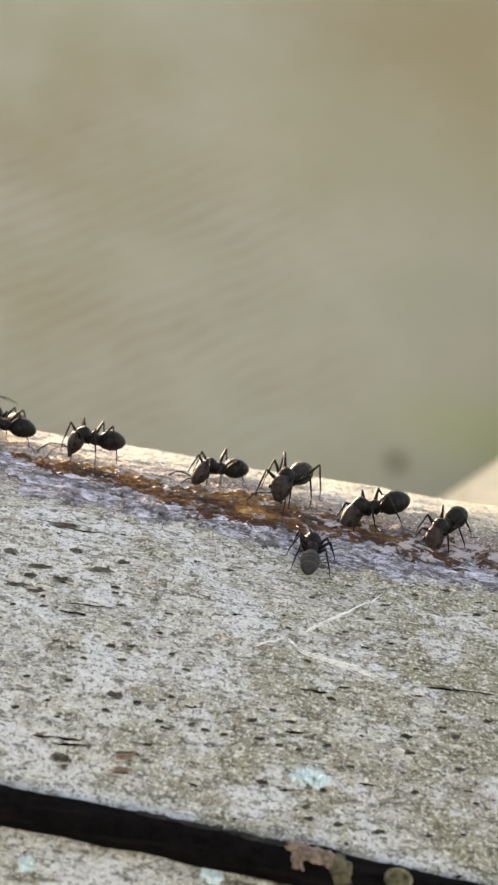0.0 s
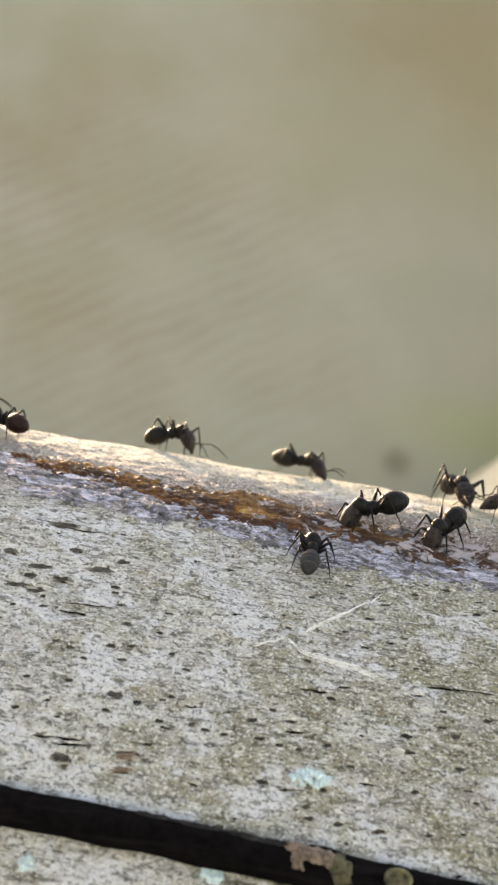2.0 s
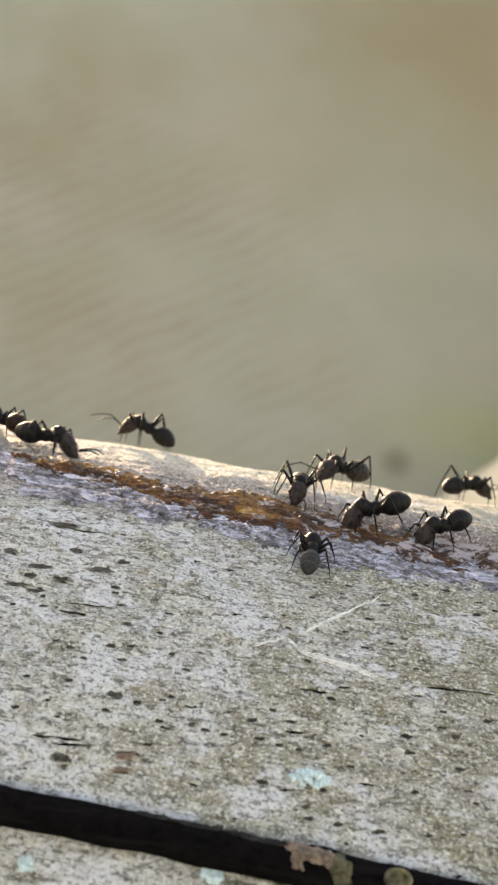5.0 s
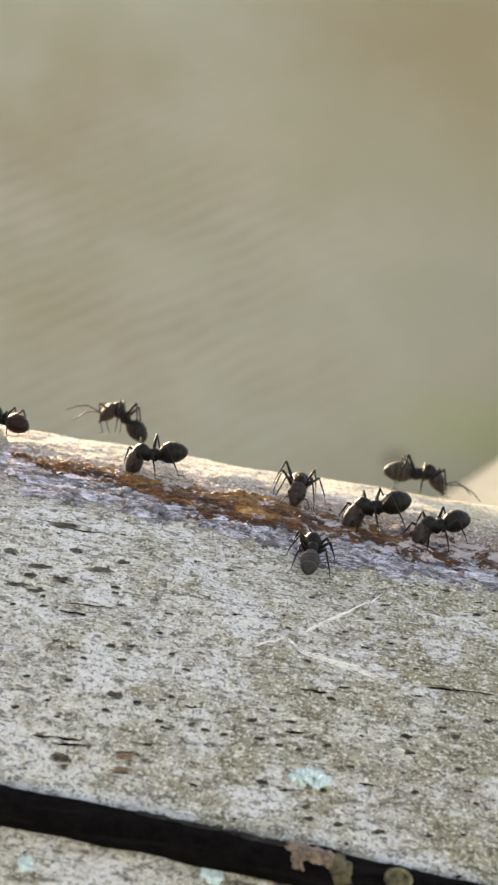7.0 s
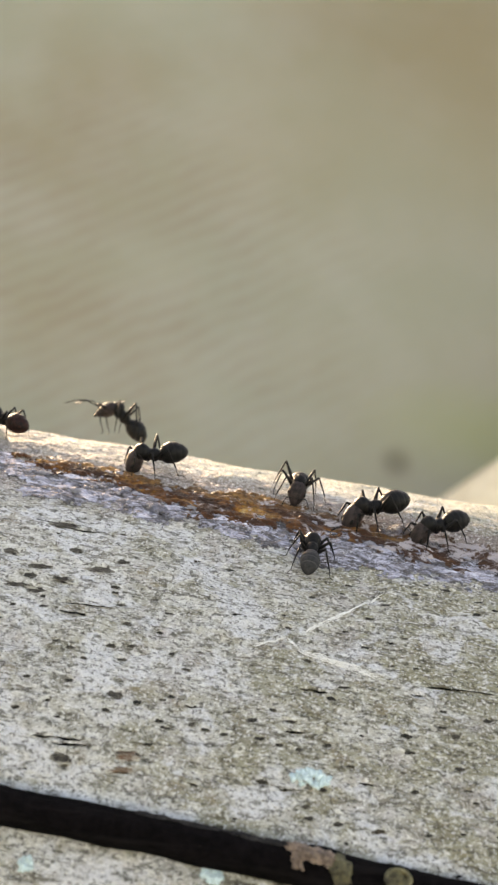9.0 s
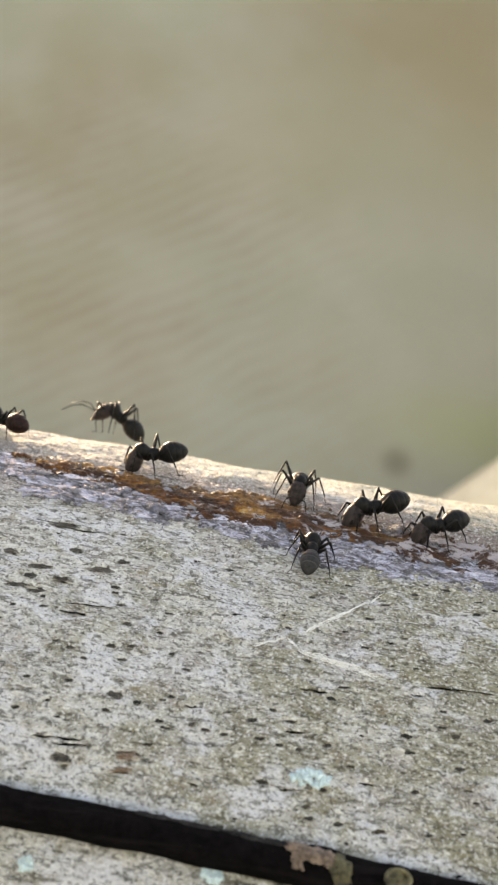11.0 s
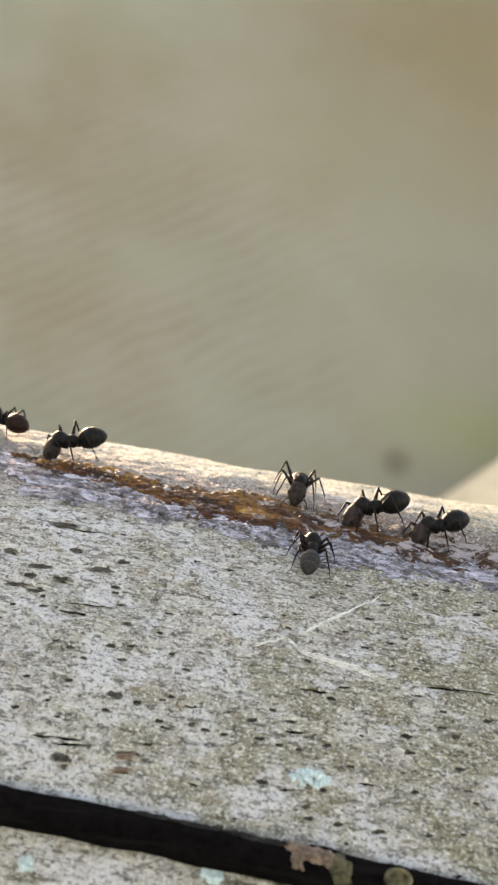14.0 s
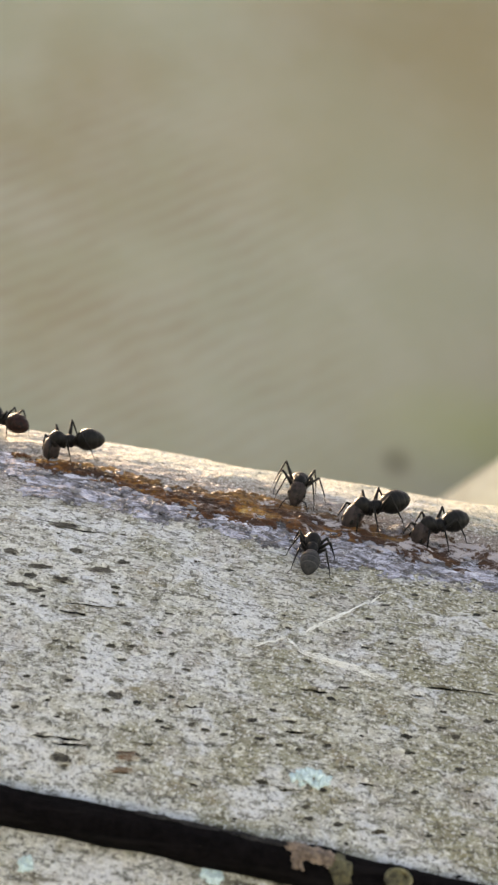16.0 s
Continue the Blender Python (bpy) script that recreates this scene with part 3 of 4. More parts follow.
wet = film("wet_streak", SAP_MID, WET_LOW, 0.10, 1.5, 300, WET, 0.9, 0.30)
tagged(wet, "wet grey film of watery sap on the bark", "wet film", kind="stuff")
sap = film("sap_streak", SAP_TOP, SAP_LOW, 0.18, 2.0, 200, SAP, 1.2, 0.45)
tagged(sap, "sticky orange-brown sap streak along the log", "sap", kind="stuff")


def foam():
    """Froth of the sap: single bubbles and lumps, flattened on the bark."""
    rnd = random.Random(5)
    root = new("sap_foam")
    tagged(root, "whitish foam bubbles along the wet sap", "foam")
    kinds = []
    for k in range(5):
        bm = body(2, 2, 2, lambda t: (math.sqrt(max(0, 1 - (2 * t - 1) ** 2)), 0), 9, 12)
        for v in bm.verts:
            v.co *= 1 + 0.6 * noise.noise(v.co * 1.7 + Vector((k * 7, 0, 0)))
        kinds.append(shared("bubble", bm))
    clear = []
    for k in range(3):
        bm = body(2, 2, 2, lambda t: (math.sqrt(max(0, 1 - (2 * t - 1) ** 2)), 0), 12, 16)
        for v in bm.verts:
            v.co *= 1 + 0.25 * noise.noise(v.co * 1.1 + Vector((k * 5, 3, 0)))
        clear.append(shared("bubble", bm))
        clear[-1].materials.append(DROP)
    spots = [(-5.8, 19.7, 0.68), (-8.3, 17.5, 0.5), (-11.2, 17.9, 0.38), (-3.2, 18.6, 0.36), (14.1, 17.6, 0.62), (10.8, 16.7, 0.6), (11.9, 16.1, 0.62)]
    for k in range(130):
        u = rnd.uniform(-14.5, -3.5) if rnd.random() < 0.6 else rnd.uniform(-4, 20)
        lo, hi = float(edge(SAP_LOW, u)), float(edge(WET_LOW, u))
        spots.append((u, rnd.uniform(lo - 3.0, lo + (hi - lo) * 0.6), rnd.uniform(0.07, 0.17) if rnd.random() < 0.8 else rnd.uniform(0.17, 0.32)))
    for u, s, r in spots:
        ob = part_of("bubble", rnd.choice(clear if r > 0.3 or rnd.random() < 0.4 else kinds), FOAM, root)
        ob.matrix_basis = log_frame(u, s, rnd.uniform(-25, 15), 0, bark_height(u, s) + (0.04 if r > 0.3 else 0.14)) @ Matrix.Diagonal((r * MM * rnd.uniform(1.0, 1.7), r * MM, r * MM * rnd.uniform(0.5, 0.85), 1))


foam()


def lenticels():
    """Dark corky slits at the bottom of the bark's pits, which also stand in for the shade there."""
    rnd = random.Random(3)
    kinds = []
    for k in range(10):
        bm = bmesh.new()
        bow = rnd.uniform(-0.7, 0.7)
        rim = []
        for j in range(16):
            a = tau * j / 16
            q = 1 + 0.75 * noise.noise((cos(a) * 2.2 + k * 5, sin(a) * 2.2, 1)) + rnd.uniform(-0.25, 0.25)
            rim.append(bm.verts.new((cos(a) * q, sin(a) * q * rnd.uniform(0.7, 1.15) + bow * (cos(a) ** 2 - 0.5), rnd.uniform(-0.9, 0.3))))
        mid = bm.verts.new((rnd.uniform(-0.3, 0.3), -bow * 0.5, 0.6))
        low = bm.verts.new((0, -bow * 0.5, -1))
        for j in range(16):
            bm.faces.new((rim[j], rim[(j + 1) % 16], mid))
            bm.faces.new((rim[(j + 1) % 16], rim[j], low))
        kinds.append(shared("lenticel", bm))
    for k in range(10):                                      # shallow ones: only a dark crescent, modelled as the shadow under one lip
        bm = bmesh.new()
        up = 1 if k % 3 else -1
        inner, outer = [], []
        for j in range(13):
            a = radians(12 + 156 * j / 12)
            thin = sin(a) ** 0.6
            q = 1 + rnd.uniform(-0.22, 0.22)
            outer.append(bm.verts.new((cos(a) * q, up * sin(a) * q, rnd.uniform(-0.4, 0.4))))
            inner.append(bm.verts.new((cos(a) * (q - 0.12), up * (sin(a) * q - (0.25 + rnd.uniform(0.2, 0.75)) * thin), rnd.uniform(-0.4, 0.4))))
        for j in range(12):
            bm.faces.new((outer[j], outer[j + 1], inner[j + 1], inner[j]))
        bmesh.ops.solidify(bm, geom=bm.faces[:], thickness=0.6)
        kinds.append(shared("lenticel", bm))
        kinds[-1].materials.append(LIP_SHADE)
    for k in range(6):                                       # cracks: long, jagged and thin
        bm = bmesh.new()
        top, low, y = [], [], 0.0
        for j in range(15):
            x = -1 + 2 * j / 14
            y = 0.9 * noise.noise((x * 1.5 + k * 9, 2, 0)) + 0.25 * noise.noise((x * 6 + k * 9, 5, 0))
            w = (1 - abs(x) ** 2.5) * (0.5 + 0.7 * noise.noise((x * 3 + k * 7, 8, 0))) + 0.06
            top.append(bm.verts.new((x, y + w, rnd.uniform(-0.3, 0.3))))
            low.append(bm.verts.new((x, y - w, rnd.uniform(-0.3, 0.3))))
        for j in range(14):
            bm.faces.new((low[j], low[j + 1], top[j + 1], top[j]))
        bmesh.ops.solidify(bm, geom=bm.faces[:], thickness=0.6)
        kinds.append(shared("lenticel", bm))
    for me in kinds[:10] + kinds[20:26]:                     # and scuffed wide ones
        old = me.copy()
        old.materials.append(SCUFF)
        kinds.append(old)
    for me in kinds[:10]:                                    # two have rotted to a rusty brown
        old = me.copy()
        old.materials.append(RUSTY)
        kinds.append(old)
    open_ones = len(LENTICELS)
    pores = open_ones + len(PORES)
    cracks = pores + len(CRACKS)
    scars = cracks + len(SCARS)
    for k, (u, s, a, b, turn) in enumerate(OPENINGS):
        if k < pores:
            pool = kinds[:10]
        elif k < cracks:
            pool = kinds[20:26]
        elif k < scars:
            pool = kinds[42:52] if -5 < u < -3.5 and s > 41 else kinds[26:36]
        else:
            pool = kinds[:10] if rnd.random() < 0.15 else kinds[10:26]
        ob = part_of("lenticel", rnd.choice(pool), PIT, LOG)
        ob.matrix_basis = log_frame(u, s - 0.2 * b, -turn, 0, bark_height(u, s) - (0.09 if k < open_ones else 0.06)) @ Matrix.Diagonal((a * MM, b * MM, 0.10 * MM, 1))


lenticels()


def dead_twig():
    """A black dead stem stuck along the bark, with a torn scar and a bud ring."""
    root = new("twig")
    tagged(root, "black dead twig with a torn pale scar against the bark", "twig")
    n, sides = 150, 28
    bm = bmesh.new()
    rings = []
    for i in range(n):
        u = -26 + 54 * i / (n - 1)
        mid = 46.5 + 0.04 * u + 0.05 * sin(u * 0.5) + 0.02 * sin(u * 1.3 + 1) + 0.05 * math.exp(-((u + 4.6) / 1.6) ** 2)
        r0 = 1.10 + 0.03 * sin(u * 0.9) + 0.16 * math.exp(-((u - 7.8) / 1.3) ** 2) + 0.10 * math.exp(-((u - 12.3) / 0.7) ** 2)
        f = log_frame(u, mid, 0, 0, 0.6)
        ring = []
        for k in range(sides):
            a = tau * k / sides
            r = r0 * (1 + 0.06 * (noise.noise((u * 0.5, cos(a) * 2.2, sin(a) * 2.2 + 3)) + 0.5 * noise.noise((u * 2.1, cos(a) * 5, sin(a) * 5))))
            ring.append(bm.verts.new(f @ Vector((0, cos(a) * r * MM, sin(a) * r * MM))))
        rings.append(ring)
    for p, q in zip(rings, rings[1:]):
        for k in range(sides):
            bm.faces.new((p[k], p[(k + 1) % sides], q[(k + 1) % sides], q[k]))
    bm.faces.new(rings[0][::-1])
    bm.faces.new(rings[-1])
    bmesh.ops.recalc_face_normals(bm, faces=bm.faces)
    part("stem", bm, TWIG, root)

    def patch(name, u, s, h, a, b, c, mat, label, turn=0):
        bm = body(2, 2, 2, lambda t: (math.sqrt(max(0, 1 - (2 * t - 1) ** 2)), 0), 22, 26)
        for v in bm.verts:
            q = v.co + Vector((u, s, 0))
            k = 1 + 0.55 * noise.noise(q * 1.6) + 0.35 * noise.noise(q * 4.1)
            v.co = Vector((v.co.x * a * k, v.co.y * b * k, v.co.z * c * (1 + 0.8 * noise.noise(q * 3.3)))) * MM
        ob = part(name, bm, mat, root, label)
        ob.matrix_basis = log_frame(u, s, turn, 0, h)

    patch("torn_scar", 7.3, 46.35, 1.66, 1.25, 0.50, 0.42, SCAR, "torn pinkish-tan wood", -8)
    patch("torn_scar", 6.55, 46.8, 1.62, 0.30, 0.55, 0.34, SCAR, "torn pinkish-tan wood", 30)
    patch("torn_scar", 8.3, 46.5, 1.68, 0.65, 0.45, 0.36, SCAR, "torn pinkish-tan wood", -20)
    patch("bark_shred", 9.05, 46.95, 1.74, 0.62, 0.80, 0.42, RING, "olive shred of bark", 16)
    bm = bmesh.new()
    for i in range(20):
        for j in range(8):
            a, c = tau * i / 20, tau * j / 8
            rr = 0.58 + 0.14 * cos(c)
            bm.verts.new((cos(a) * rr * 1.15 * MM, sin(a) * rr * 0.9 * MM, 0.16 * sin(c) * MM))
    bm.verts.ensure_lookup_table()
    for i in range(20):
        for j in range(8):
            bm.faces.new([bm.verts[(i + p) % 20 * 8 + (j + q) % 8] for p, q in ((0, 0), (1, 0), (1, 1), (0, 1))])
    ring = part("bud_ring", bm, RING, root, "pale ring of a bud scar")
    ring.matrix_basis = log_frame(12.3, 46.9, 0, 0, 1.86)
    patch("bud", 12.3, 46.9, 1.72, 0.6, 0.5, 0.28, RING, "olive core of the bud scar", 0)
    for u, w in ((1.0, 1.6), (3.4, 1.3), (5.4, 0.9), (-2.0, 1.1)):
        patch("bark_flake", u, 45.62 + 0.045 * (u + 2), 1.22, w, 0.26, 0.2, FLAKE, "lifted grey bark flake", -3)


dead_twig()


def lichen_patch(u, s, a, b, seed):
    """A leafy lichen rosette: small lobes that overlap."""
    rnd = random.Random(seed)
    root = new("lichen")
    tagged(root, "pale aqua leafy lichen rosette on the bark", "lichen", "lichens")
    for k in range(18):
        ang, d = tau * k / 18 + rnd.uniform(-0.2, 0.2), rnd.uniform(0.35, 1.0)
        bm = bmesh.new()
        w = rnd.uniform(0.26, 0.42) * min(a, b) * 1.5
        rim = []
        for j in range(16):
            t = tau * j / 16
            r = w * (1 + 0.28 * sin(3 * t + k) + rnd.uniform(-0.12, 0.12))
            rim.append(bm.verts.new((cos(t) * r * MM, sin(t) * r * MM, rnd.uniform(0.02, 0.12) * MM)))
        low = [bm.verts.new((v.co.x * 0.92, v.co.y * 0.92, -0.10 * MM)) for v in rim]
        mid = bm.verts.new((0, 0, 0.05 * MM))
        for j in range(16):
            bm.faces.new((rim[j], rim[(j + 1) % 16], mid))
            bm.faces.new((low[j], low[(j + 1) % 16], rim[(j + 1) % 16], rim[j]))
        ob = part("lobe", bm, LICHEN, root)
        x, y = u + cos(ang) * d * a, s + sin(ang) * d * b
        ob.matrix_basis = log_frame(x, y, rnd.uniform(0, 360), 0, bark_height(x, y) + 0.16 + 0.01 * (k % 3))


lichen_patch(6.93, 41.35, 1.08, 0.46, 1)
lichen_patch(1.97, 47.95, 0.5, 0.5, 2)
lichen_patch(-8.5, 49.0, 0.35, 0.4, 3)


def silk_thread(points, width, seed, fibres=4, spread=3):
    """A strand of silk: a few fine fibres that lie side by side on the bark."""
    rnd = random.Random(seed)
    bm = bmesh.new()
    for fibre in range(fibres):
        pts, rad = [], []
        du, ds = rnd.uniform(-0.2, 0.2), rnd.uniform(-1, 1) * width * spread
        first, last = rnd.randint(0, 6), rnd.randint(0, 8)
        for (u0, s0), (u1, s1) in zip(points, points[1:]):
            for k in range(10):
                t = k / 10
                u, s = u0 + (u1 - u0) * t + du, s0 + (s1 - s0) * t + ds * (0.4 + 0.6 * t) + rnd.uniform(-0.03, 0.03)
                pts.append(on_log(u, s, bark_height(u, s) + 0.02))
                rad.append(width * MM * rnd.uniform(0.35, 0.8))
        tube(pts[first:len(pts) - last], rad[first:len(rad) - last], 5, bm)
    tagged(part("silk_thread", bm, SILK), "thin whitish silk thread stuck to the bark", "silk thread", "silk threads")


silk_thread(((5.1, 31.1), (6.3, 29.8), (8.5, 27.8), (11.1, 25.1)), 0.038, 1, 5, 2.0)
silk_thread(((5.2, 32.1), (7.2, 32.7), (9.4, 33.1), (11.3, 33.5)), 0.0235, 2, 14, 18)
silk_thread(((4.5, 31.2), (5.0, 31.6), (5.4, 32.2)), 0.04, 4, 7, 5)
silk_thread(((2.2, 32.4), (3.8, 31.6), (5.1, 31.1)), 0.045, 3)


def pale_branch():
    """A pale barkless branch that lies behind the log and rises to one side, in the sun."""
    root = new("pale_branch")
    tagged(root, "pale barkless branch lying in the sun behind the log", "branch")
    low, high = Vector((0.1155, 0.813, -0.077)), Vector((0.4496, 0.868, 0.272))
    pts = [low.lerp(high, k / 7) + Vector((0, 0, 0.006 * sin(k * 1.7))) for k in range(8)]
    bm = tube(pts, [0.0486 + 0.0014 * k for k in range(8)], 24)
    part("wood", bm, PALEWOOD, root)
    return root


pale_branch()


# ---- ants ----
def gaster_shape(t):
    k = math.sqrt(max(0, 1 - (2 * t - 1) ** 2))
    k *= 0.80 + 0.22 * min(1, t * 1.7) ** 0.8            # pointed behind, round in front
    for cut in (0.30, 0.52, 0.72):                        # the plates of the abdomen overlap
        if t < cut:
            k *= 1 - 0.07 * math.exp(-(cut - t) * 22)
    return k, 0.05 * sin(pi * t)


def thorax_shape(t):
    k = math.sqrt(max(0, 1 - (2 * t - 1) ** 2)) ** 0.7
    waist = 1 - 0.30 * math.exp(-((t - 0.42) / 0.10) ** 2)
    return k * waist * (0.72 + 0.36 * t), 0.12 * t + 0.10 * math.exp(-((t - 0.72) / 0.16) ** 2)


def head_shape(t):
    k = math.sqrt(max(0, 1 - (2 * t - 1) ** 2)) ** 0.75
    return k * (1.02 - 0.50 * t ** 2), -0.12 * t


def ball(t):
    return math.sqrt(max(0, 1 - (2 * t - 1) ** 2)), 0


GASTER_MESH = shared("gaster", body(2.42 * MM, 1.80 * MM, 1.78 * MM, gaster_shape, 34, 20))
GASTER_MESH.materials.append(DUSTY)
THORAX_MESH = shared("thorax", body(2.35 * MM, 1.36 * MM, 1.52 * MM, thorax_shape, 24, 16))
HEAD_MESH = shared("head", body(2.05 * MM, 1.86 * MM, 1.46 * MM, head_shape, 20, 18))
PETIOLE_MESH = shared("petiole", body(0.42 * MM, 0.52 * MM, 0.75 * MM, ball, 8, 10))
EYE_MESH = shared("eye", body(0.34 * MM, 0.16 * MM, 0.30 * MM, ball, 8, 8))
JAW_MESH = shared("mandible", tube([(0, 0, 0), (0.25 * MM, 0.03 * MM, -0.06 * MM), (0.46 * MM, -0.12 * MM, -0.1 * MM)], [0.14 * MM, 0.12 * MM, 0.03 * MM], 8))

# hip on the thorax, direction outward, reach of knee and foot, height of the knee (mm, degrees)
STANCE = ((0.62, 0.40, 46, 1.15, 1.95, 2.35), (0.05, 0.44, 92, 1.20, 1.85, 2.55), (-0.50, 0.42, 138, 1.45, 2.35, 2.70))


def ant(head_down=25, gaster_down=8, thorax_up=0, seed=0, tall=1.45, label="", antennae=25, size=0.88, hue=None, crouch=0.0, head_wide=1.0, head_long=1.0, gaster_wide=1.0):
    """A black ant, its origin on the bark under its thorax, facing x. Returns the ant and its legs and antennae."""
    rnd = random.Random(seed)
    root = new("ant")
    tagged(root, label, "ant", "ants on the log")
    mid = Vector((0, 0, tall)) * MM
    turn = Matrix.Rotation(-radians(thorax_up), 4, "Y")
    base = Matrix.Translation(mid) @ turn
    th = part_of("thorax", THORAX_MESH, BLACK, root)
    th.matrix_basis = base
    pe = part_of("petiole", PETIOLE_MESH, BLACK, root)
    pe.matrix_basis = base @ Matrix.Translation(Vector((-1.05, 0, -0.12)) * MM)
    joint = base @ Vector((-1.12 * MM, 0, -0.12 * MM))
    ga = part_of("gaster", GASTER_MESH, None, root, "dusty banded dark gaster")
    ga.material_slots[0].link = "OBJECT"
    ga.material_slots[0].material = hue or DUSTY
    sway, nod = radians(rnd.uniform(-6, 6)), radians(rnd.uniform(-8, 8))

    def gaster_pose(down):
        return Matrix.Translation(joint) @ Matrix.Rotation(-radians(down), 4, "Y") @ Matrix.Rotation(sway, 4, "Z") @ Matrix.Translation(Vector((-1.02, 0, 0.12)) * MM)

    ga.matrix_basis = gaster_pose(gaster_down) @ Matrix.Diagonal((1, gaster_wide, gaster_wide, 1))
    neck = base @ Vector((0.86 * MM, 0, 0.14 * MM))

    def head_pose(down):
        return Matrix.Translation(neck) @ Matrix.Rotation(radians(down), 4, "Y") @ Matrix.Rotation(nod, 4, "Z") @ Matrix.Translation(Vector((0.80 * head_long, 0, 0)) * MM)

    he = part_of("head", HEAD_MESH, HEAD, root, "dusty brownish head")
    he.matrix_basis = head_pose(head_down) @ Matrix.Diagonal((head_long, head_wide, 1, 1))
    for side in (-1, 1):
        ey = part_of("eye", EYE_MESH, BLACK, he)
        ey.matrix_basis = Matrix.Translation(Vector((0.05, side * 0.80, 0.20)) * MM)
        ja = part_of("mandible", JAW_MESH, HEAD, he)
        ja.matrix_basis = Matrix.Translation(Vector((0.82, side * 0.22, -0.20)) * MM) @ Matrix.Diagonal((1, side, 1, 1))
    limbs = []
    for side in (-1, 1):
        for k, (hx, hy, way, knee, foot, high) in enumerate(STANCE):
            a = radians(way + rnd.uniform(-14, 14)) * side
            kr, fr, kh = (knee - (0.3 if k == 0 else 0.6) * crouch) * rnd.uniform(0.85, 1.15), (foot - (0.7 if k == 0 else 0.3) * crouch) * rnd.uniform(0.88, 1.12), (high + tall - 1.45 - crouch * (1 if k == 0 else 0.35)) * rnd.uniform(0.88, 1.12)
            hip = base @ (Vector((hx, hy * side, -0.28)) * MM)
            out = Vector((cos(a), sin(a), 0))
            kn = out * kr * MM + Vector((0, 0, kh * MM - hip.z))
            drop = -hip.z + 0.06 * MM
            ft = out * fr * MM + Vector((0, 0, drop))
            ank = kn.lerp(ft, 0.72) + out * 0.12 * MM
            toe = ft + out * 0.55 * MM
            leg = part("leg", tube([(0, 0, 0), kn * 0.12 + Vector((0, 0, -0.1 * MM)), kn * 0.45, kn], [0.15 * MM, 0.12 * MM, 0.155 * MM, 0.085 * MM], 8), LEG, root)
            leg.matrix_basis = Matrix.Translation(hip)
            part("tibia", tube([kn, kn.lerp(ank, 0.5), ank], [0.07 * MM, 0.076 * MM, 0.045 * MM], 7), LEG, leg)
            part("tarsus", tube([ank, ft, toe], [0.045 * MM, 0.034 * MM, 0.022 * MM], 5), LEG, leg)
            limbs.append((leg, hip, (k + (side > 0)) % 2, k))
    feelers = []
    level = Matrix.Rotation(-radians(head_down), 4, "Y")
    for side in (-1, 1):
        sock = Vector((0.55, 0.32 * side, 0.36)) * MM
        sp = radians(38 + rnd.uniform(-12, 14)) * side
        reach = 1.25 if head_down < 48 else 0.75
        elbow = Vector((cos(sp) * 1.15, sin(sp) * 1.15, 0.62 - head_down * 0.008)) * MM * reach
        tip = elbow + Vector((1.45 * cos(sp * 0.4), 1.45 * sin(sp * 0.4), -sin(radians(antennae)) * 1.5)) * MM * reach
        at = head_pose(head_down) @ sock
        if (at + tip).z < 0.1 * MM:
            tip.z = 0.1 * MM - at.z
        elbow, tip = level @ elbow, level @ tip
        bend = elbow.lerp(tip, 0.5) + level @ Vector((0, 0, 0.16 * MM))
        fe = part("antenna", tube([(0, 0, 0), elbow * 0.5, elbow, bend, tip], [0.05 * MM, 0.05 * MM, 0.055 * MM, 0.05 * MM, 0.035 * MM], 6), LEG, he)
        fe.matrix_basis = Matrix.Translation(sock)
        feelers.append((fe, sock, side))
    root.scale = (size, size, size)
    return root, limbs, feelers, (he, head_pose), (ga, gaster_pose)


ANTS = {
    "feeder_front": ant(58, 16, -4, 1, 1.12, "black ant feeding at the wet sap with its head down", size=0.88, crouch=0.62, hue=ASHEN, gaster_wide=0.87),
    "feeder_b": ant(50, -4, 2, 2, 1.25, "black ant feeding on brown sap, gaster raised", size=1.02, crouch=0.65, head_long=1.3, head_wide=0.88),
    "feeder_c": ant(58, -4, 2, 3, 1.25, "black ant feeding on brown sap beside another", size=0.94, crouch=0.65, head_long=1.25, head_wide=0.86),
    "edge": ant(45, 4, 4, 4, 1.42, "black ant with a reddish dusty gaster on the ridge", hue=RUDDY, size=0.9),
    "left_runner": ant(25, 6, 4, 5, 1.76, "black ant hurrying along the ridge of the log"),
    "a1": ant(42, 22, 8, 6, 1.84, "black ant wandering along the ridge and rearing up", size=0.91),
    "a2": ant(52, 30, 2, 7, 1.48, "black ant wandering the ridge, then feeding head down", head_wide=0.9, head_long=1.08),
    "a3": ant(38, 6, 6, 8, 1.60, "black ant leaving the sap to run along the ridge", size=1.0, hue=BROWN),
    "runner_k": ant(20, 6, 4, 9, 1.82, "black ant running fast along the top of the log"),
    "right_visitor": ant(28, 12, 4, 10, 1.76, "black ant coming and going on the ridge"),
    "left_feeder": ant(66, -4, 6, 11, 1.40, "black ant bending its head to the sap streak", size=0.96, crouch=0.5, head_long=1.2, head_wide=0.9),
    "bark_runner": ant(27, 2, 4, 12, 1.32, "large black ant with a greyish gaster running over open bark", size=1.1, crouch=0.35, hue=ASHEN),
}
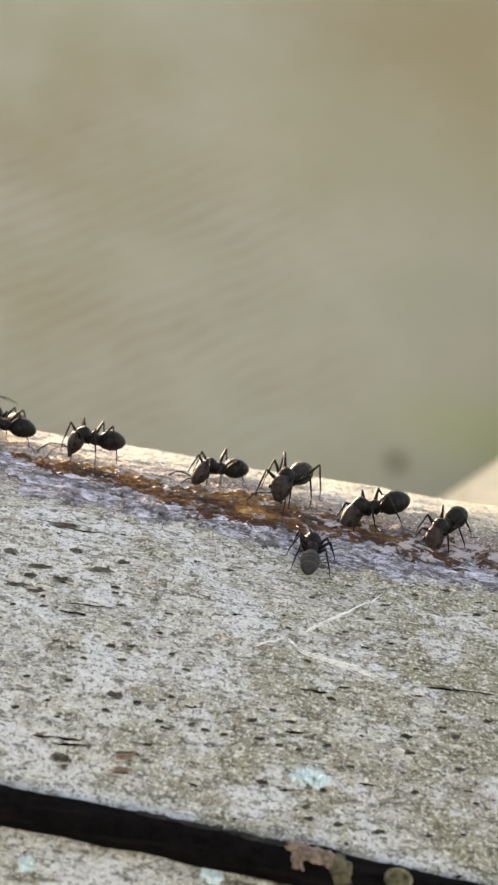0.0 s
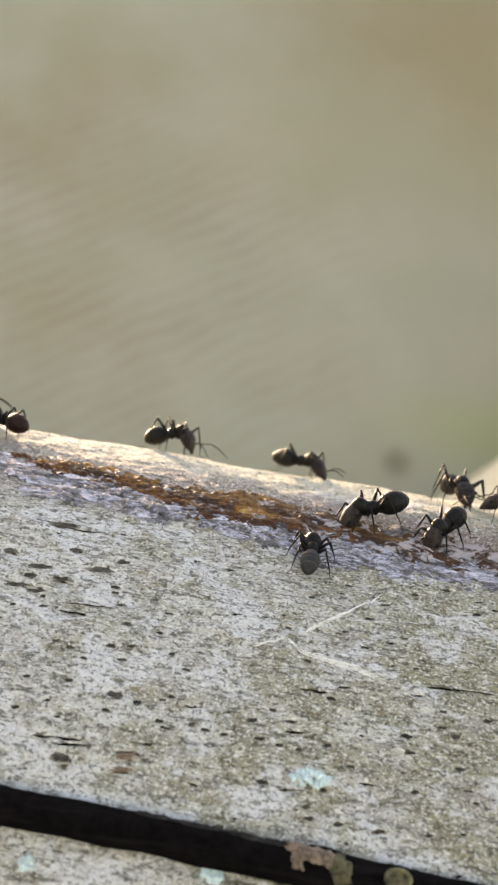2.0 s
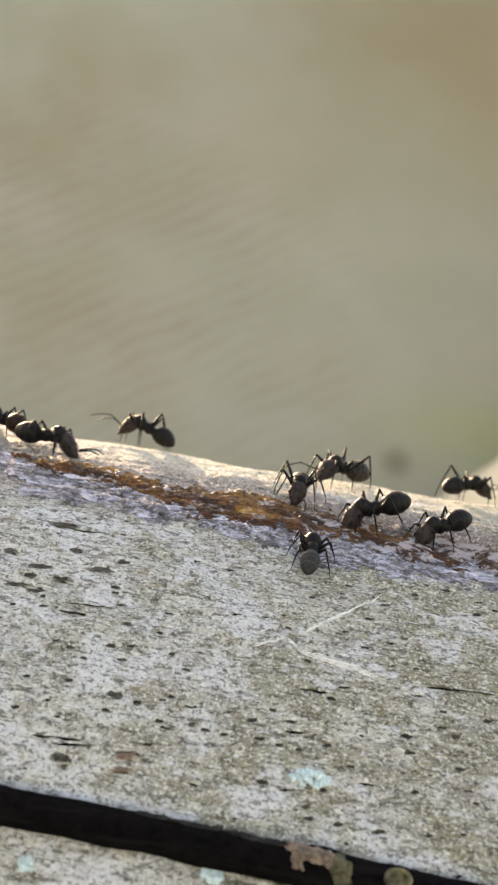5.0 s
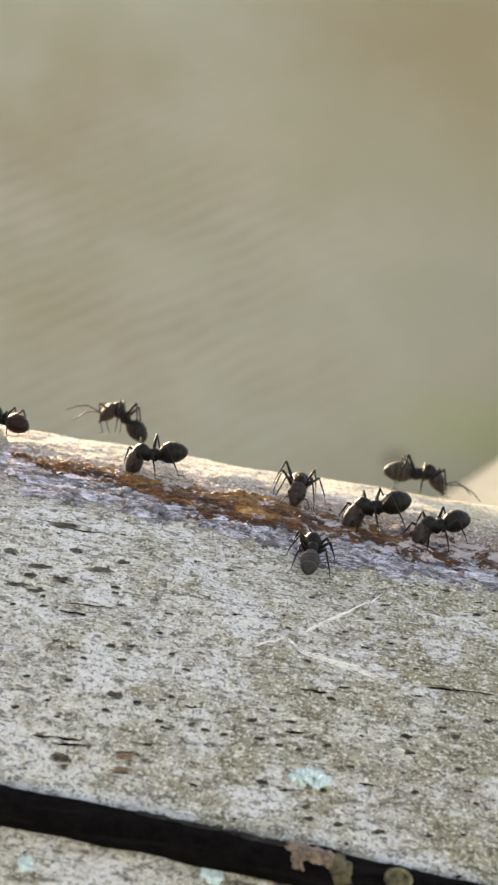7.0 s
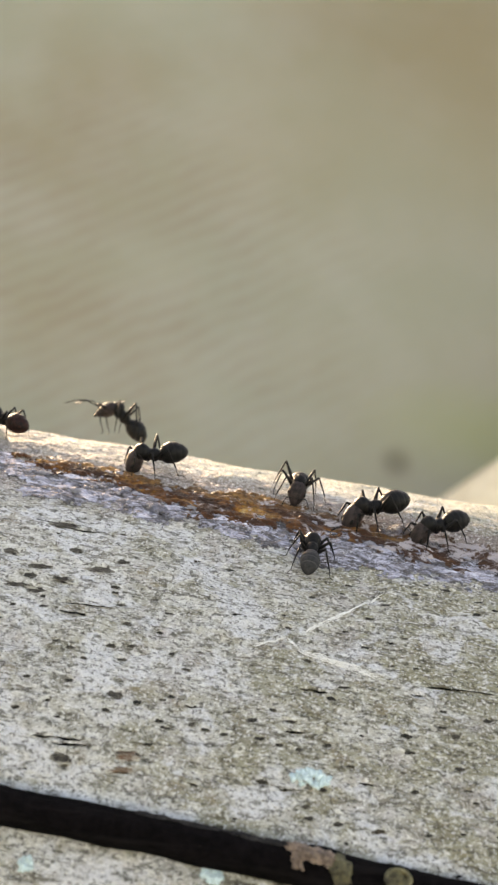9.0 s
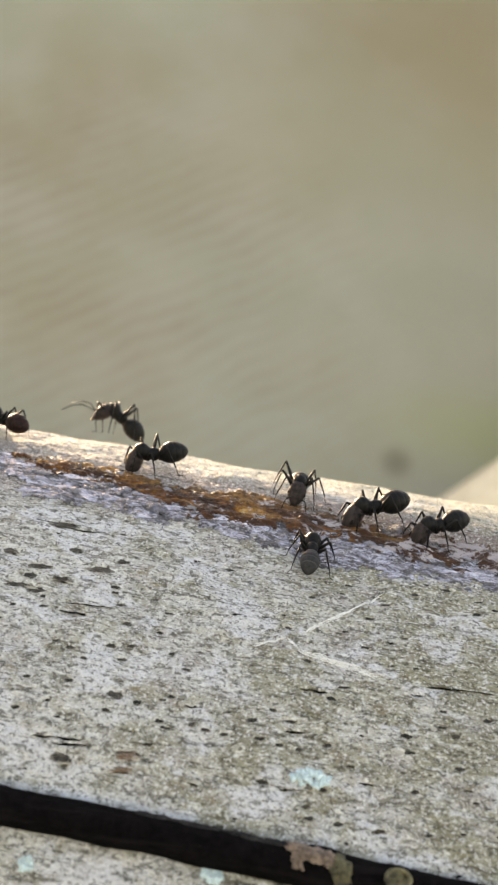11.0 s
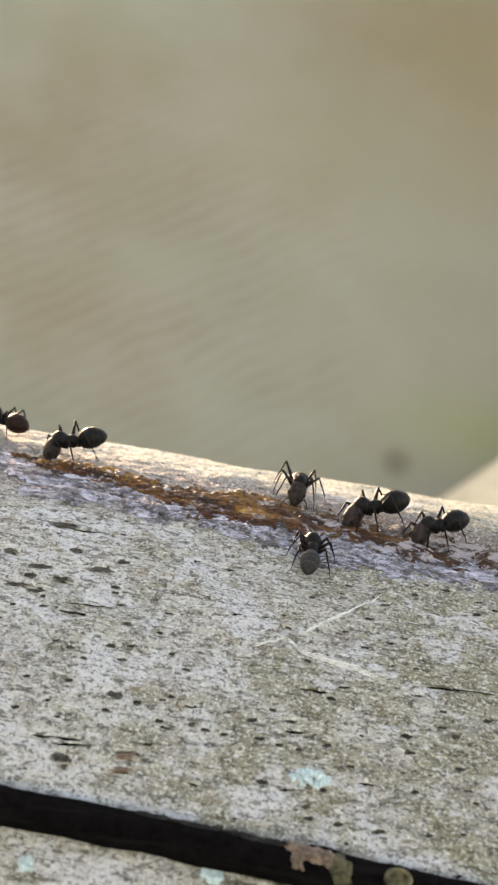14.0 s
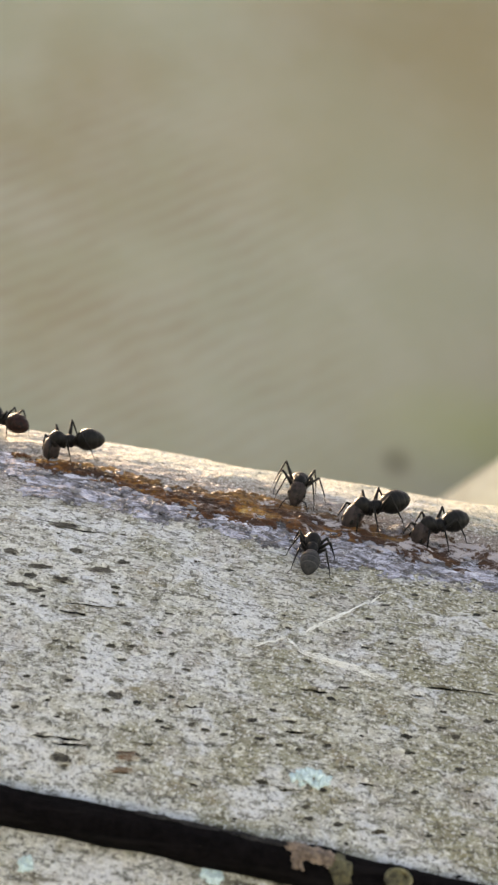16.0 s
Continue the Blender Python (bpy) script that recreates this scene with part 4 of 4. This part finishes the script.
# t, along the log (mm), round the log (mm), heading, pitch, lift (mm)
PATHS = {
    "feeder_front": [
        (0, 5.5, 22.5, 90, 0, 0.00), (16, 5.5, 22.5, 90, 0, 0.00),
    ],
    "feeder_b": [
        (0, 9.7, 15.6, 197, -13, 0.00), (1.0, 9.7, 15.6, 197, -13, 0.00), (3.0, 9.55, 15.8, 198, -13, 0.00), (6.5, 9.9, 15.6, 198, -12, 0.00),
        (7.5, 9.75, 15.5, 201, -12, 0.00), (16, 9.75, 15.5, 201, -12, 0.00),
    ],
    "feeder_c": [
        (0, 15.05, 16.6, 238, -7, 0.00), (1.5, 15.0, 16.7, 238, -7, 0.00), (3.5, 14.8, 16.6, 226, -7, 0.00), (6.5, 14.55, 16.7, 212, -7, 0.00),
        (7.5, 14.4, 16.75, 212, -7, 0.00), (16, 14.4, 16.74, 213, -7, 0.00),
    ],
    "edge": [
        (0, -19.9, 7.6, 152, 0, 0.00), (16, -19.9, 7.6, 152, 0, 0.00),
    ],
    "left_runner": [
        (0, -19.2, 11.2, 196, 0, 0.00), (0.2, -18.4, 10.50, 195, 0, 0.00), (0.3, -17.9, 10.0, 195, 0, 0.00), (0.5, -16.65, 8.86, 198, 0, 0.00),
        (0.6, -16.57, 8.04, 196, 0, 0.00), (0.7, -16.25, 7.00, 186, 0, 0.00), (0.8, -15.10, 4.36, 160, 0, 0.00), (0.9, -13.80, 2.60, 125, 0, 0.00),
        (1.0, -12.87, 0.65, 112, 0, 0.18), (1.1, -15.41, 0.76, 190, 0, 0.45), (1.2, -17.64, 0.78, 180, 0, 0.45), (1.3, -20.4, 0.87, 180, 0, 0.45),
        (1.5, -21.9, 0.95, 180, 0, 0.45), (1.6, -22.3, 0.97, 180, 0, 0.45), (1.8, -23.75, 0.91, 180, 0, 0.45), (3.0, -25.16, 0.73, 185, 0, 0.39),
        (4.5, -25.16, 0.73, 180, 0, 0.39), (12.0, -24.19, 0.70, 185, 0, 0.31), (12.3, -22.4, 0.84, 186, 0, 0.45), (12.5, -21.7, 0.94, 186, 0, 0.45),
        (13.0, -21.58, 0.88, 184, 0, 0.45), (13.2, -22.29, 0.85, 182, 0, 0.45), (13.5, -24.69, 0.76, 180, 0, 0.45), (14.5, -25.64, 0.70, 180, 0, 0.31),
        (16, -25.64, 0.70, 180, 0, 0.31),
    ],
    "a1": [
        (0, -12.2, 11.39, 203, 0, 0.00), (0.2, -12.1, 11.19, 199, 0, 0.00), (0.3, -11.9, 10.87, 196, 0, 0.00), (0.4, -11.6, 10.27, 196, 0, 0.00),
        (0.5, -11.25, 9.59, 199, 0, 0.00), (0.6, -10.04, 8.99, 205, 0, 0.00), (0.7, -9.03, 8.00, 215, 0, 0.00), (0.8, -8.49, 8.00, 236, 0, 0.00),
        (0.9, -7.87, 7.28, 258, 0, 0.00), (1.0, -8.02, 7.14, 268, 0, 0.00), (1.1, -8.21, 7.04, 290, 0, 0.00), (1.2, -7.51, 3.44, 330, 0, 0.00),
        (1.3, -7.18, 2.03, 345, 0, 0.00), (1.4, -6.57, 0.64, 350, 0, 0.09), (1.5, -5.75, 0.68, 355, 0, 0.18), (1.7, -6.47, 0.65, 350, 0, 0.11),
        (2.0, -6.09, 0.66, 338, 0, 0.13), (2.3, -5.90, 0.67, 343, 0, 0.16), (2.5, -5.43, 0.72, 345, 0, 0.28), (2.7, -4.86, 0.73, 325, 0, 0.33),
        (2.8, -4.82, 0.75, 285, 0, 0.39), (2.9, -4.67, 0.75, 235, 0, 0.36), (3.0, -4.60, 0.80, 195, 0, 0.45), (3.1, -4.20, 0.78, 160, 0, 0.44),
        (3.3, -4.20, 0.78, 118, 0, 0.44), (3.5, -4.21, 0.79, 99, 0, 0.45), (3.6, -4.29, 0.77, 138, 0, 0.43), (3.7, -5.15, 0.73, 168, 0, 0.33),
        (3.8, -6.05, 0.68, 176, 0, 0.18), (4.0, -7.15, 0.67, 180, 0, 0.30), (4.2, -7.05, 0.64, 180, 0, 0.22), (5.2, -9.94, 0.74, 178, 10, 0.35),
        (6.3, -11.7, 0.90, 176, 25, 1.1), (9.2, -11.8, 0.91, 176, 25, 1.1), (10.9, -11.8, 0.88, 176, 22, 1.0),
        (11.2, -12.38, 0.81, 178, 5, 0.52), (11.3, -13.51, 0.73, 180, 0, 0.33), (11.4, -19.10, 0.82, 180, 0, 0.45),
        (11.5, -21.07, 0.97, 180, 0, 0.45), (11.6, -20.96, 0.94, 180, 0, 0.45), (11.8, -20.4, 0.95, 176, 0, 0.45), (11.9, -20.1, 0.99, 172, 0, 0.45),
        (12.0, -19.9, 0.99, 165, 0, 0.45), (12.1, -17.17, 0.69, 85, 0, 0.21), (12.2, -12.67, 0.68, 5, 0, 0.18), (12.3, -7.76, 0.73, 350, 0, 0.33),
        (12.4, 1.52, 0.63, 352, 0, 0.05), (12.5, 13.75, 0.65, 353, 0, 0.11), (12.6, 19.16, 5.24, 350, 0, 0.00), (12.7, 23.96, 6.59, 350, 0, 0.00),
        (13.5, 28.69, 6.01, 330, 0, 0.00), (16, 28.69, 6.01, 330, 0, 0.00),
    ],
    "a2": [
        (0, -2.25, 12.61, 212, 0, 0.00), (0.2, -1.44, 11.63, 220, 0, 0.00), (0.3, -1.00, 11.69, 234, 0, 0.00), (0.5, -0.43, 10.79, 256, 0, 0.00),
        (0.7, -0.80, 10.31, 235, 0, 0.00), (0.9, -1.25, 10.25, 205, 0, 0.00), (1.0, -1.13, 9.12, 187, 0, 0.00), (1.1, -1.06, 9.70, 200, 0, 0.00),
        (1.2, -0.47, 8.79, 238, 0, 0.00), (1.3, -0.14, 8.97, 268, 0, 0.00), (1.5, 1.16, 6.35, 275, 0, 0.00), (1.6, 1.58, 6.81, 312, 0, 0.00),
        (1.7, 1.89, 6.12, 338, 0, 0.00), (1.8, 2.03, 4.75, 350, 0, 0.00), (1.9, 3.04, 2.56, 355, 0, 0.00), (2.0, 4.97, 1.71, 346, 0, 0.00),
        (2.1, 6.15, 3.34, 345, 0, 0.00), (2.3, 6.85, 8.06, 322, 0, 0.00), (2.5, 7.08, 7.85, 300, 0, 0.00), (2.6, 7.41, 8.73, 298, 0, 0.00),
        (2.9, 7.58, 9.02, 305, 0, 0.00), (3.1, 7.35, 9.20, 300, 0, 0.00), (3.2, 6.72, 9.27, 285, 0, 0.00), (3.3, 6.31, 9.58, 275, 0, 0.00),
        (3.5, 5.64, 9.48, 266, 0, 0.00), (3.7, 4.74, 11.54, 266, 0, 0.00), (4.0, 4.48, 12.17, 268, 0, 0.00), (4.2, 4.44, 12.34, 268, 0, 0.00),
        (6.3, 4.27, 12.88, 268, 0, 0.00), (16, 4.27, 12.88, 268, 0, 0.00),
    ],
    "a3": [
        (0, 3.37, 13.15, 243, 0, 0.00), (0.5, 3.37, 13.01, 243, 0, 0.00), (0.6, 3.66, 12.30, 246, 0, 0.00), (0.7, 3.87, 11.81, 250, 0, 0.00),
        (0.8, 4.22, 10.21, 266, 0, 0.00), (0.9, 4.40, 9.49, 295, 0, 0.00), (1.0, 5.05, 8.06, 330, 0, 0.00), (1.1, 6.12, 7.03, 345, 0, 0.00),
        (1.2, 6.80, 7.17, 352, 0, 0.00), (1.3, 8.40, 4.49, 355, 0, 0.00), (1.4, 10.57, 0.63, 355, 0, 0.18), (1.5, 14.37, 0.74, 350, 0, 0.45),
        (1.6, 16.40, 0.75, 345, 0, 0.45), (1.7, 16.91, 0.63, 330, 0, 0.18), (1.8, 17.08, 0.59, 320, 0, 0.06), (1.9, 17.44, 4.75, 288, 0, 0.00),
        (2.0, 17.44, 5.12, 285, 0, 0.00), (2.1, 17.08, 6.73, 295, 0, 0.00), (2.3, 17.12, 7.45, 315, 0, 0.00), (2.5, 17.06, 6.19, 308, 0, 0.00),
        (2.6, 16.56, 7.22, 272, 0, 0.00), (2.7, 16.12, 7.13, 222, 0, 0.00), (2.8, 15.44, 5.85, 190, 0, 0.00), (2.9, 13.23, 6.74, 180, 0, 0.00),
        (3.0, 13.15, 5.61, 180, 0, 0.00), (3.2, 13.57, 6.09, 180, 0, 0.00), (3.4, 13.58, 5.07, 178, 0, 0.00), (3.6, 11.53, 7.33, 180, 0, 0.00),
        (3.8, 11.34, 7.52, 180, 0, 0.00), (4.0, 11.53, 6.22, 178, 0, 0.00), (4.1, 11.05, 4.72, 180, 0, 0.00), (4.2, 9.46, 4.14, 182, 0, 0.00),
        (5.0, 7.50, 5.77, 220, 0, 0.00), (5.8, 8.52, 0.57, 262, 0, 0.03), (6.3, 9.25, 0.75, 285, 0, 0.45), (6.4, 8.93, 0.71, 282, 0, 0.39),
        (6.5, 9.06, 0.74, 285, 0, 0.45), (6.6, 10.47, 0.64, 355, 0, 0.21), (6.7, 14.06, 0.61, 0, 0, 0.13), (6.9, 14.75, 0.66, 0, 0, 0.24),
        (7.1, 15.15, 0.64, 0, 0, 0.21), (7.3, 16.22, 0.64, 355, 0, 0.21), (7.4, 18.92, 0.74, 355, 0, 0.45), (7.5, 23.35, 0.75, 352, 0, 0.45),
        (7.6, 25.19, 0.62, 350, 0, 0.16), (8.5, 26.94, 5.66, 330, 0, 0.00), (16, 26.94, 5.66, 330, 0, 0.00),
    ],
    "runner_k": [
        (0, -24.67, 0.67, 20, 0, 0.18), (2.5, -24.19, 0.70, 5, 0, 0.26), (2.6, -22.28, 0.78, 0, 0, 0.45), (2.7, -19.87, 0.81, 0, 0, 0.45),
        (2.8, -18.23, 0.84, 355, 0, 0.45), (2.9, -11.37, 0.69, 350, 0, 0.23), (3.0, -9.03, 0.76, 352, 0, 0.43), (3.1, -2.47, 0.79, 352, 0, 0.45),
        (3.2, 6.68, 0.66, 352, 0, 0.15), (3.3, 10.40, 0.68, 352, 0, 0.20), (3.4, 11.02, 0.70, 352, 0, 0.25), (3.5, 12.17, 0.71, 352, 0, 0.30),
        (3.6, 14.84, 0.77, 352, 0, 0.45), (3.7, 17.37, 0.75, 350, 0, 0.40), (3.8, 21.31, 0.63, 350, 0, 0.09), (3.9, 23.77, 5.23, 350, 0, 0.00),
        (5.0, 25.95, 5.87, 285, 0, 0.00), (6.5, 25.95, 5.87, 220, 0, 0.00), (8.0, 26.62, 7.43, 180, 0, 0.00), (12.9, 26.59, 9.23, 180, 0, 0.00),
        (13.0, 23.9, 10.08, 178, 0, 0.00), (13.1, 18.49, 7.94, 175, 0, 0.00), (13.2, 14.67, 5.15, 172, 0, 0.00), (13.3, 9.82, 4.05, 172, 0, 0.00),
        (13.4, 3.25, 3.71, 172, 0, 0.00), (13.5, -7.03, 2.12, 172, 0, 0.00), (13.6, -9.79, 0.61, 172, 0, 0.01), (13.7, -14.93, 0.63, 172, 0, 0.07),
        (13.8, -17.20, 0.78, 172, 0, 0.45), (13.9, -23.26, 0.85, 172, 0, 0.45), (14.5, -26.61, 0.73, 172, 0, 0.34), (16, -26.61, 0.73, 172, 0, 0.34),
    ],
    "right_visitor": [
        (0, 24.4, 9.69, 180, 0, 0.00), (0.1, 22.2, 9.29, 180, 0, 0.00), (0.2, 19.73, 8.86, 180, 0, 0.00), (0.3, 18.70, 7.52, 180, 0, 0.00),
        (0.4, 21.11, 8.63, 200, 0, 0.00), (0.6, 22.39, 9.07, 210, 0, 0.00), (1.4, 22.64, 8.89, 190, 0, 0.00), (1.5, 22.07, 9.11, 185, 0, 0.00),
        (1.6, 20.86, 8.82, 180, 0, 0.00), (1.8, 20.50, 9.08, 175, 0, 0.00), (2.1, 21.11, 8.63, 180, 0, 0.00), (2.5, 20.99, 7.42, 185, 0, 0.00),
        (2.7, 19.65, 5.49, 185, 0, 0.00), (2.9, 20.34, 1.30, 185, 0, 0.00), (3.0, 20.55, 0.77, 182, 0, 0.45), (3.2, 19.76, 0.79, 180, 0, 0.45),
        (3.5, 19.81, 0.87, 180, 0, 0.45), (3.7, 19.18, 0.79, 178, 0, 0.45), (3.9, 18.57, 0.75, 172, 0, 0.45), (4.0, 18.34, 0.74, 160, 0, 0.42),
        (4.1, 17.18, 0.83, 150, 0, 0.45), (4.2, 16.59, 0.76, 120, 0, 0.45), (4.7, 17.41, 0.68, 60, 0, 0.26), (5.2, 20.28, 3.91, 10, 0, 0.00),
        (5.6, 23.51, 6.63, 350, 0, 0.00), (7, 29.81, 7.10, 350, 0, 0.00), (16, 29.81, 7.10, 350, 0, 0.00),
    ],
    "left_feeder": [
        (0, -24.51, 10.60, 20, 0, 0.00), (4.3, -24.15, 10.29, 10, 0, 0.00), (4.9, -16.38, 11.43, 350, 0, 0.00), (5.4, -10.31, 10.85, 320, 0, 0.00),
        (5.6, -8.54, 10.91, 280, 0, 0.00), (5.9, -7.52, 10.55, 232, 0, 0.00), (6.3, -7.27, 12.0, 201, -9, 0.00),
        (9.2, -7.27, 12.0, 200, -9, 0.00), (11.5, -7.29, 11.7, 200, -9, 0.00), (11.7, -7.45, 10.31, 204, 0, 0.00),
        (11.8, -8.62, 9.08, 182, 0, 0.00), (11.9, -9.01, 9.19, 180, 0, 0.00), (12.0, -10.06, 9.40, 180, 0, 0.00), (12.1, -10.67, 9.47, 180, 0, 0.00),
        (12.2, -11.95, 9.65, 185, 0, 0.00), (12.3, -12.62, 10.20, 198, 0, 0.00), (12.4, -12.64, 10.62, 206, 0, 0.00),
        (12.5, -12.75, 11.8, 200, -13, 0.00), (13, -13.25, 12.0, 200, -14, 0.00), (14.5, -13.45, 12.1, 200, -14, 0.00),
        (16, -13.65, 12.1, 201, -14, 0.00),
    ],
    "bark_runner": [
        (0, -23.05, 25.46, 0, 0, 0.00), (11.9, -22.6, 25.14, 0, 0, 0.00), (12.0, -19.9, 24.3, 0, 0, 0.00), (12.1, -14.37, 22.94, 355, 0, 0.00),
        (12.2, -8.52, 21.41, 2, 0, 0.00), (12.3, -7.61, 21.34, 0, 0, 0.00), (12.5, -5.85, 21.31, 5, 0, 0.00), (12.6, -5.52, 21.36, 352, 0, 0.00),
        (12.7, -6.04, 21.62, 352, 0, 0.00), (12.8, -8.26, 21.72, 10, 0, 0.00), (12.9, -8.36, 22.61, 10, 0, 0.00), (13.0, -9.69, 23.50, 2, 0, 0.00),
        (13.1, -8.61, 25.61, 322, 0, 0.00), (13.2, -6.21, 27.77, 325, 0, 0.00), (13.3, -2.22, 29.17, 345, 0, 0.00), (13.4, 2.73, 29.11, 0, 0, 0.00),
        (13.5, 7.0, 28.30, 23, 0, 0.00), (13.6, 14.46, 26.19, 6, 0, 0.00), (13.7, 20.14, 25.12, 2, 0, 0.00), (13.8, 24.75, 25.30, 0, 0, 0.00),
        (16, 26.27, 25.51, 0, 0, 0.00),
    ],
}


# t, how far the head and the gaster bend down, how far the hind legs and the front legs swing down (degrees)
BENDS = {
    "left_runner": [(0, 50, 8, 0, 0), (0.5, 60, 4, 0, 0), (0.9, 40, 14, 0, 0), (1.2, 20, 6, 0, 0), (12.0, 40, 12, 0, 0), (16, 30, 10, 0, 0)],
    "a1": [(0, 62, 2, 0, 0), (0.5, 62, -4, 0, 0), (1.0, 50, 6, 0, 0), (1.4, 38, 12, 0, 0), (2.0, 56, 24, 0, 0), (2.5, 46, 14, 0, 0), (3.0, 40, 22, 0, 0), (3.5, 48, 30, 0, 0),
           (4.0, 46, 16, 0, 0), (5.2, 44, 20, 10, 8), (6.3, 50, 16, 24, 52), (6.7, 68, 16, 24, 52), (7.1, 70, 16, 24, 50), (7.5, 54, 16, 24, 54), (8.0, 50, 16, 24, 54), (8.5, 68, 16, 24, 50), (9.0, 50, 16, 24, 54), (11.0, 52, 20, 16, 34), (11.3, 36, 14, 0, 0), (16, 30, 8, 0, 0)],
    "a2": [(0, 56, 2, 0, 0), (1.0, 50, 4, 0, 0), (1.5, 56, 20, 0, 0), (2.0, 42, 0, 0, 0), (2.5, 52, 12, 0, 0), (3.5, 50, 30, 0, 0), (16, 54, 30, 0, 0)],
    "a3": [(0, 58, -8, 0, 0), (0.8, 54, 2, 0, 0), (1.5, 34, 8, 0, 0), (2.0, 50, 8, 0, 0), (3.0, 40, 12, 0, 0), (4.0, 34, 12, 0, 0), (6.4, 44, 8, 0, 0), (7.0, 46, 2, 0, 0), (16, 30, 6, 0, 0)],
    "right_visitor": [(0, 28, 12, 0, 0), (3.5, 30, 12, 0, 0), (4.0, 34, 40, 0, 0), (5.2, 28, 12, 0, 0), (16, 28, 12, 0, 0)],
    "left_feeder": [(0, 40, 6, 0, 0), (5.6, 50, 2, 0, 0), (6.3, 66, -4, 0, 0), (11.5, 62, -4, 0, 0), (12.0, 54, 6, 0, 0), (12.5, 54, -4, 0, 0), (14.5, 58, -2, 0, 0), (16, 70, 8, 0, 0)],
}


def motions():
    """Every ant along its path; its legs step in two sets of three while it runs, its head and gaster bend, its antennae feel about."""
    for k, (name, rows) in enumerate(PATHS.items()):
        root, limbs, feelers, (head, head_pose), (gaster, gaster_pose) = ANTS[name]
        walk(root, [(t, log_frame(u, s, h, p, lift)) for t, u, s, h, p, lift in rows])
        times = [i / 10 for i in range(161)]
        u = np.interp(times, [r[0] for r in rows], [r[1] for r in rows])
        s = np.interp(times, [r[0] for r in rows], [r[2] for r in rows])
        speed = np.hypot(np.gradient(u), np.gradient(s)) * 10          # mm a second
        bends = BENDS.get(name, [])
        if bends:
            walk(head, [(b[0], head_pose(b[1])) for b in bends])
            walk(gaster, [(b[0], gaster_pose(b[2])) for b in bends])
        if max(speed) > 1.5:
            for leg, hip, odd, pair in limbs:
                step = []
                for i, t in enumerate(times):
                    swing = min(22.0, speed[i] * 3.0) * (1 if (i + odd) % 2 else -1)
                    down = float(np.interp(t, [b[0] for b in bends], [b[4 if pair == 0 else 3] for b in bends])) if bends else 0.0
                    step.append((t, Matrix.Translation(hip) @ Matrix.Rotation(radians(down), 4, "Y") @ Matrix.Rotation(radians(swing), 4, "Z")))
                walk(leg, step)
        for feeler, sock, side in feelers:
            rnd = random.Random(k * 7 + side)
            wave = [(t, Matrix.Translation(sock) @ pose(0, 0, 0, 0, rnd.uniform(-14, 14), rnd.uniform(-14, 14)))
                    for t in [i * 0.4 for i in range(41)]]
            walk(feeler, wave)


motions()
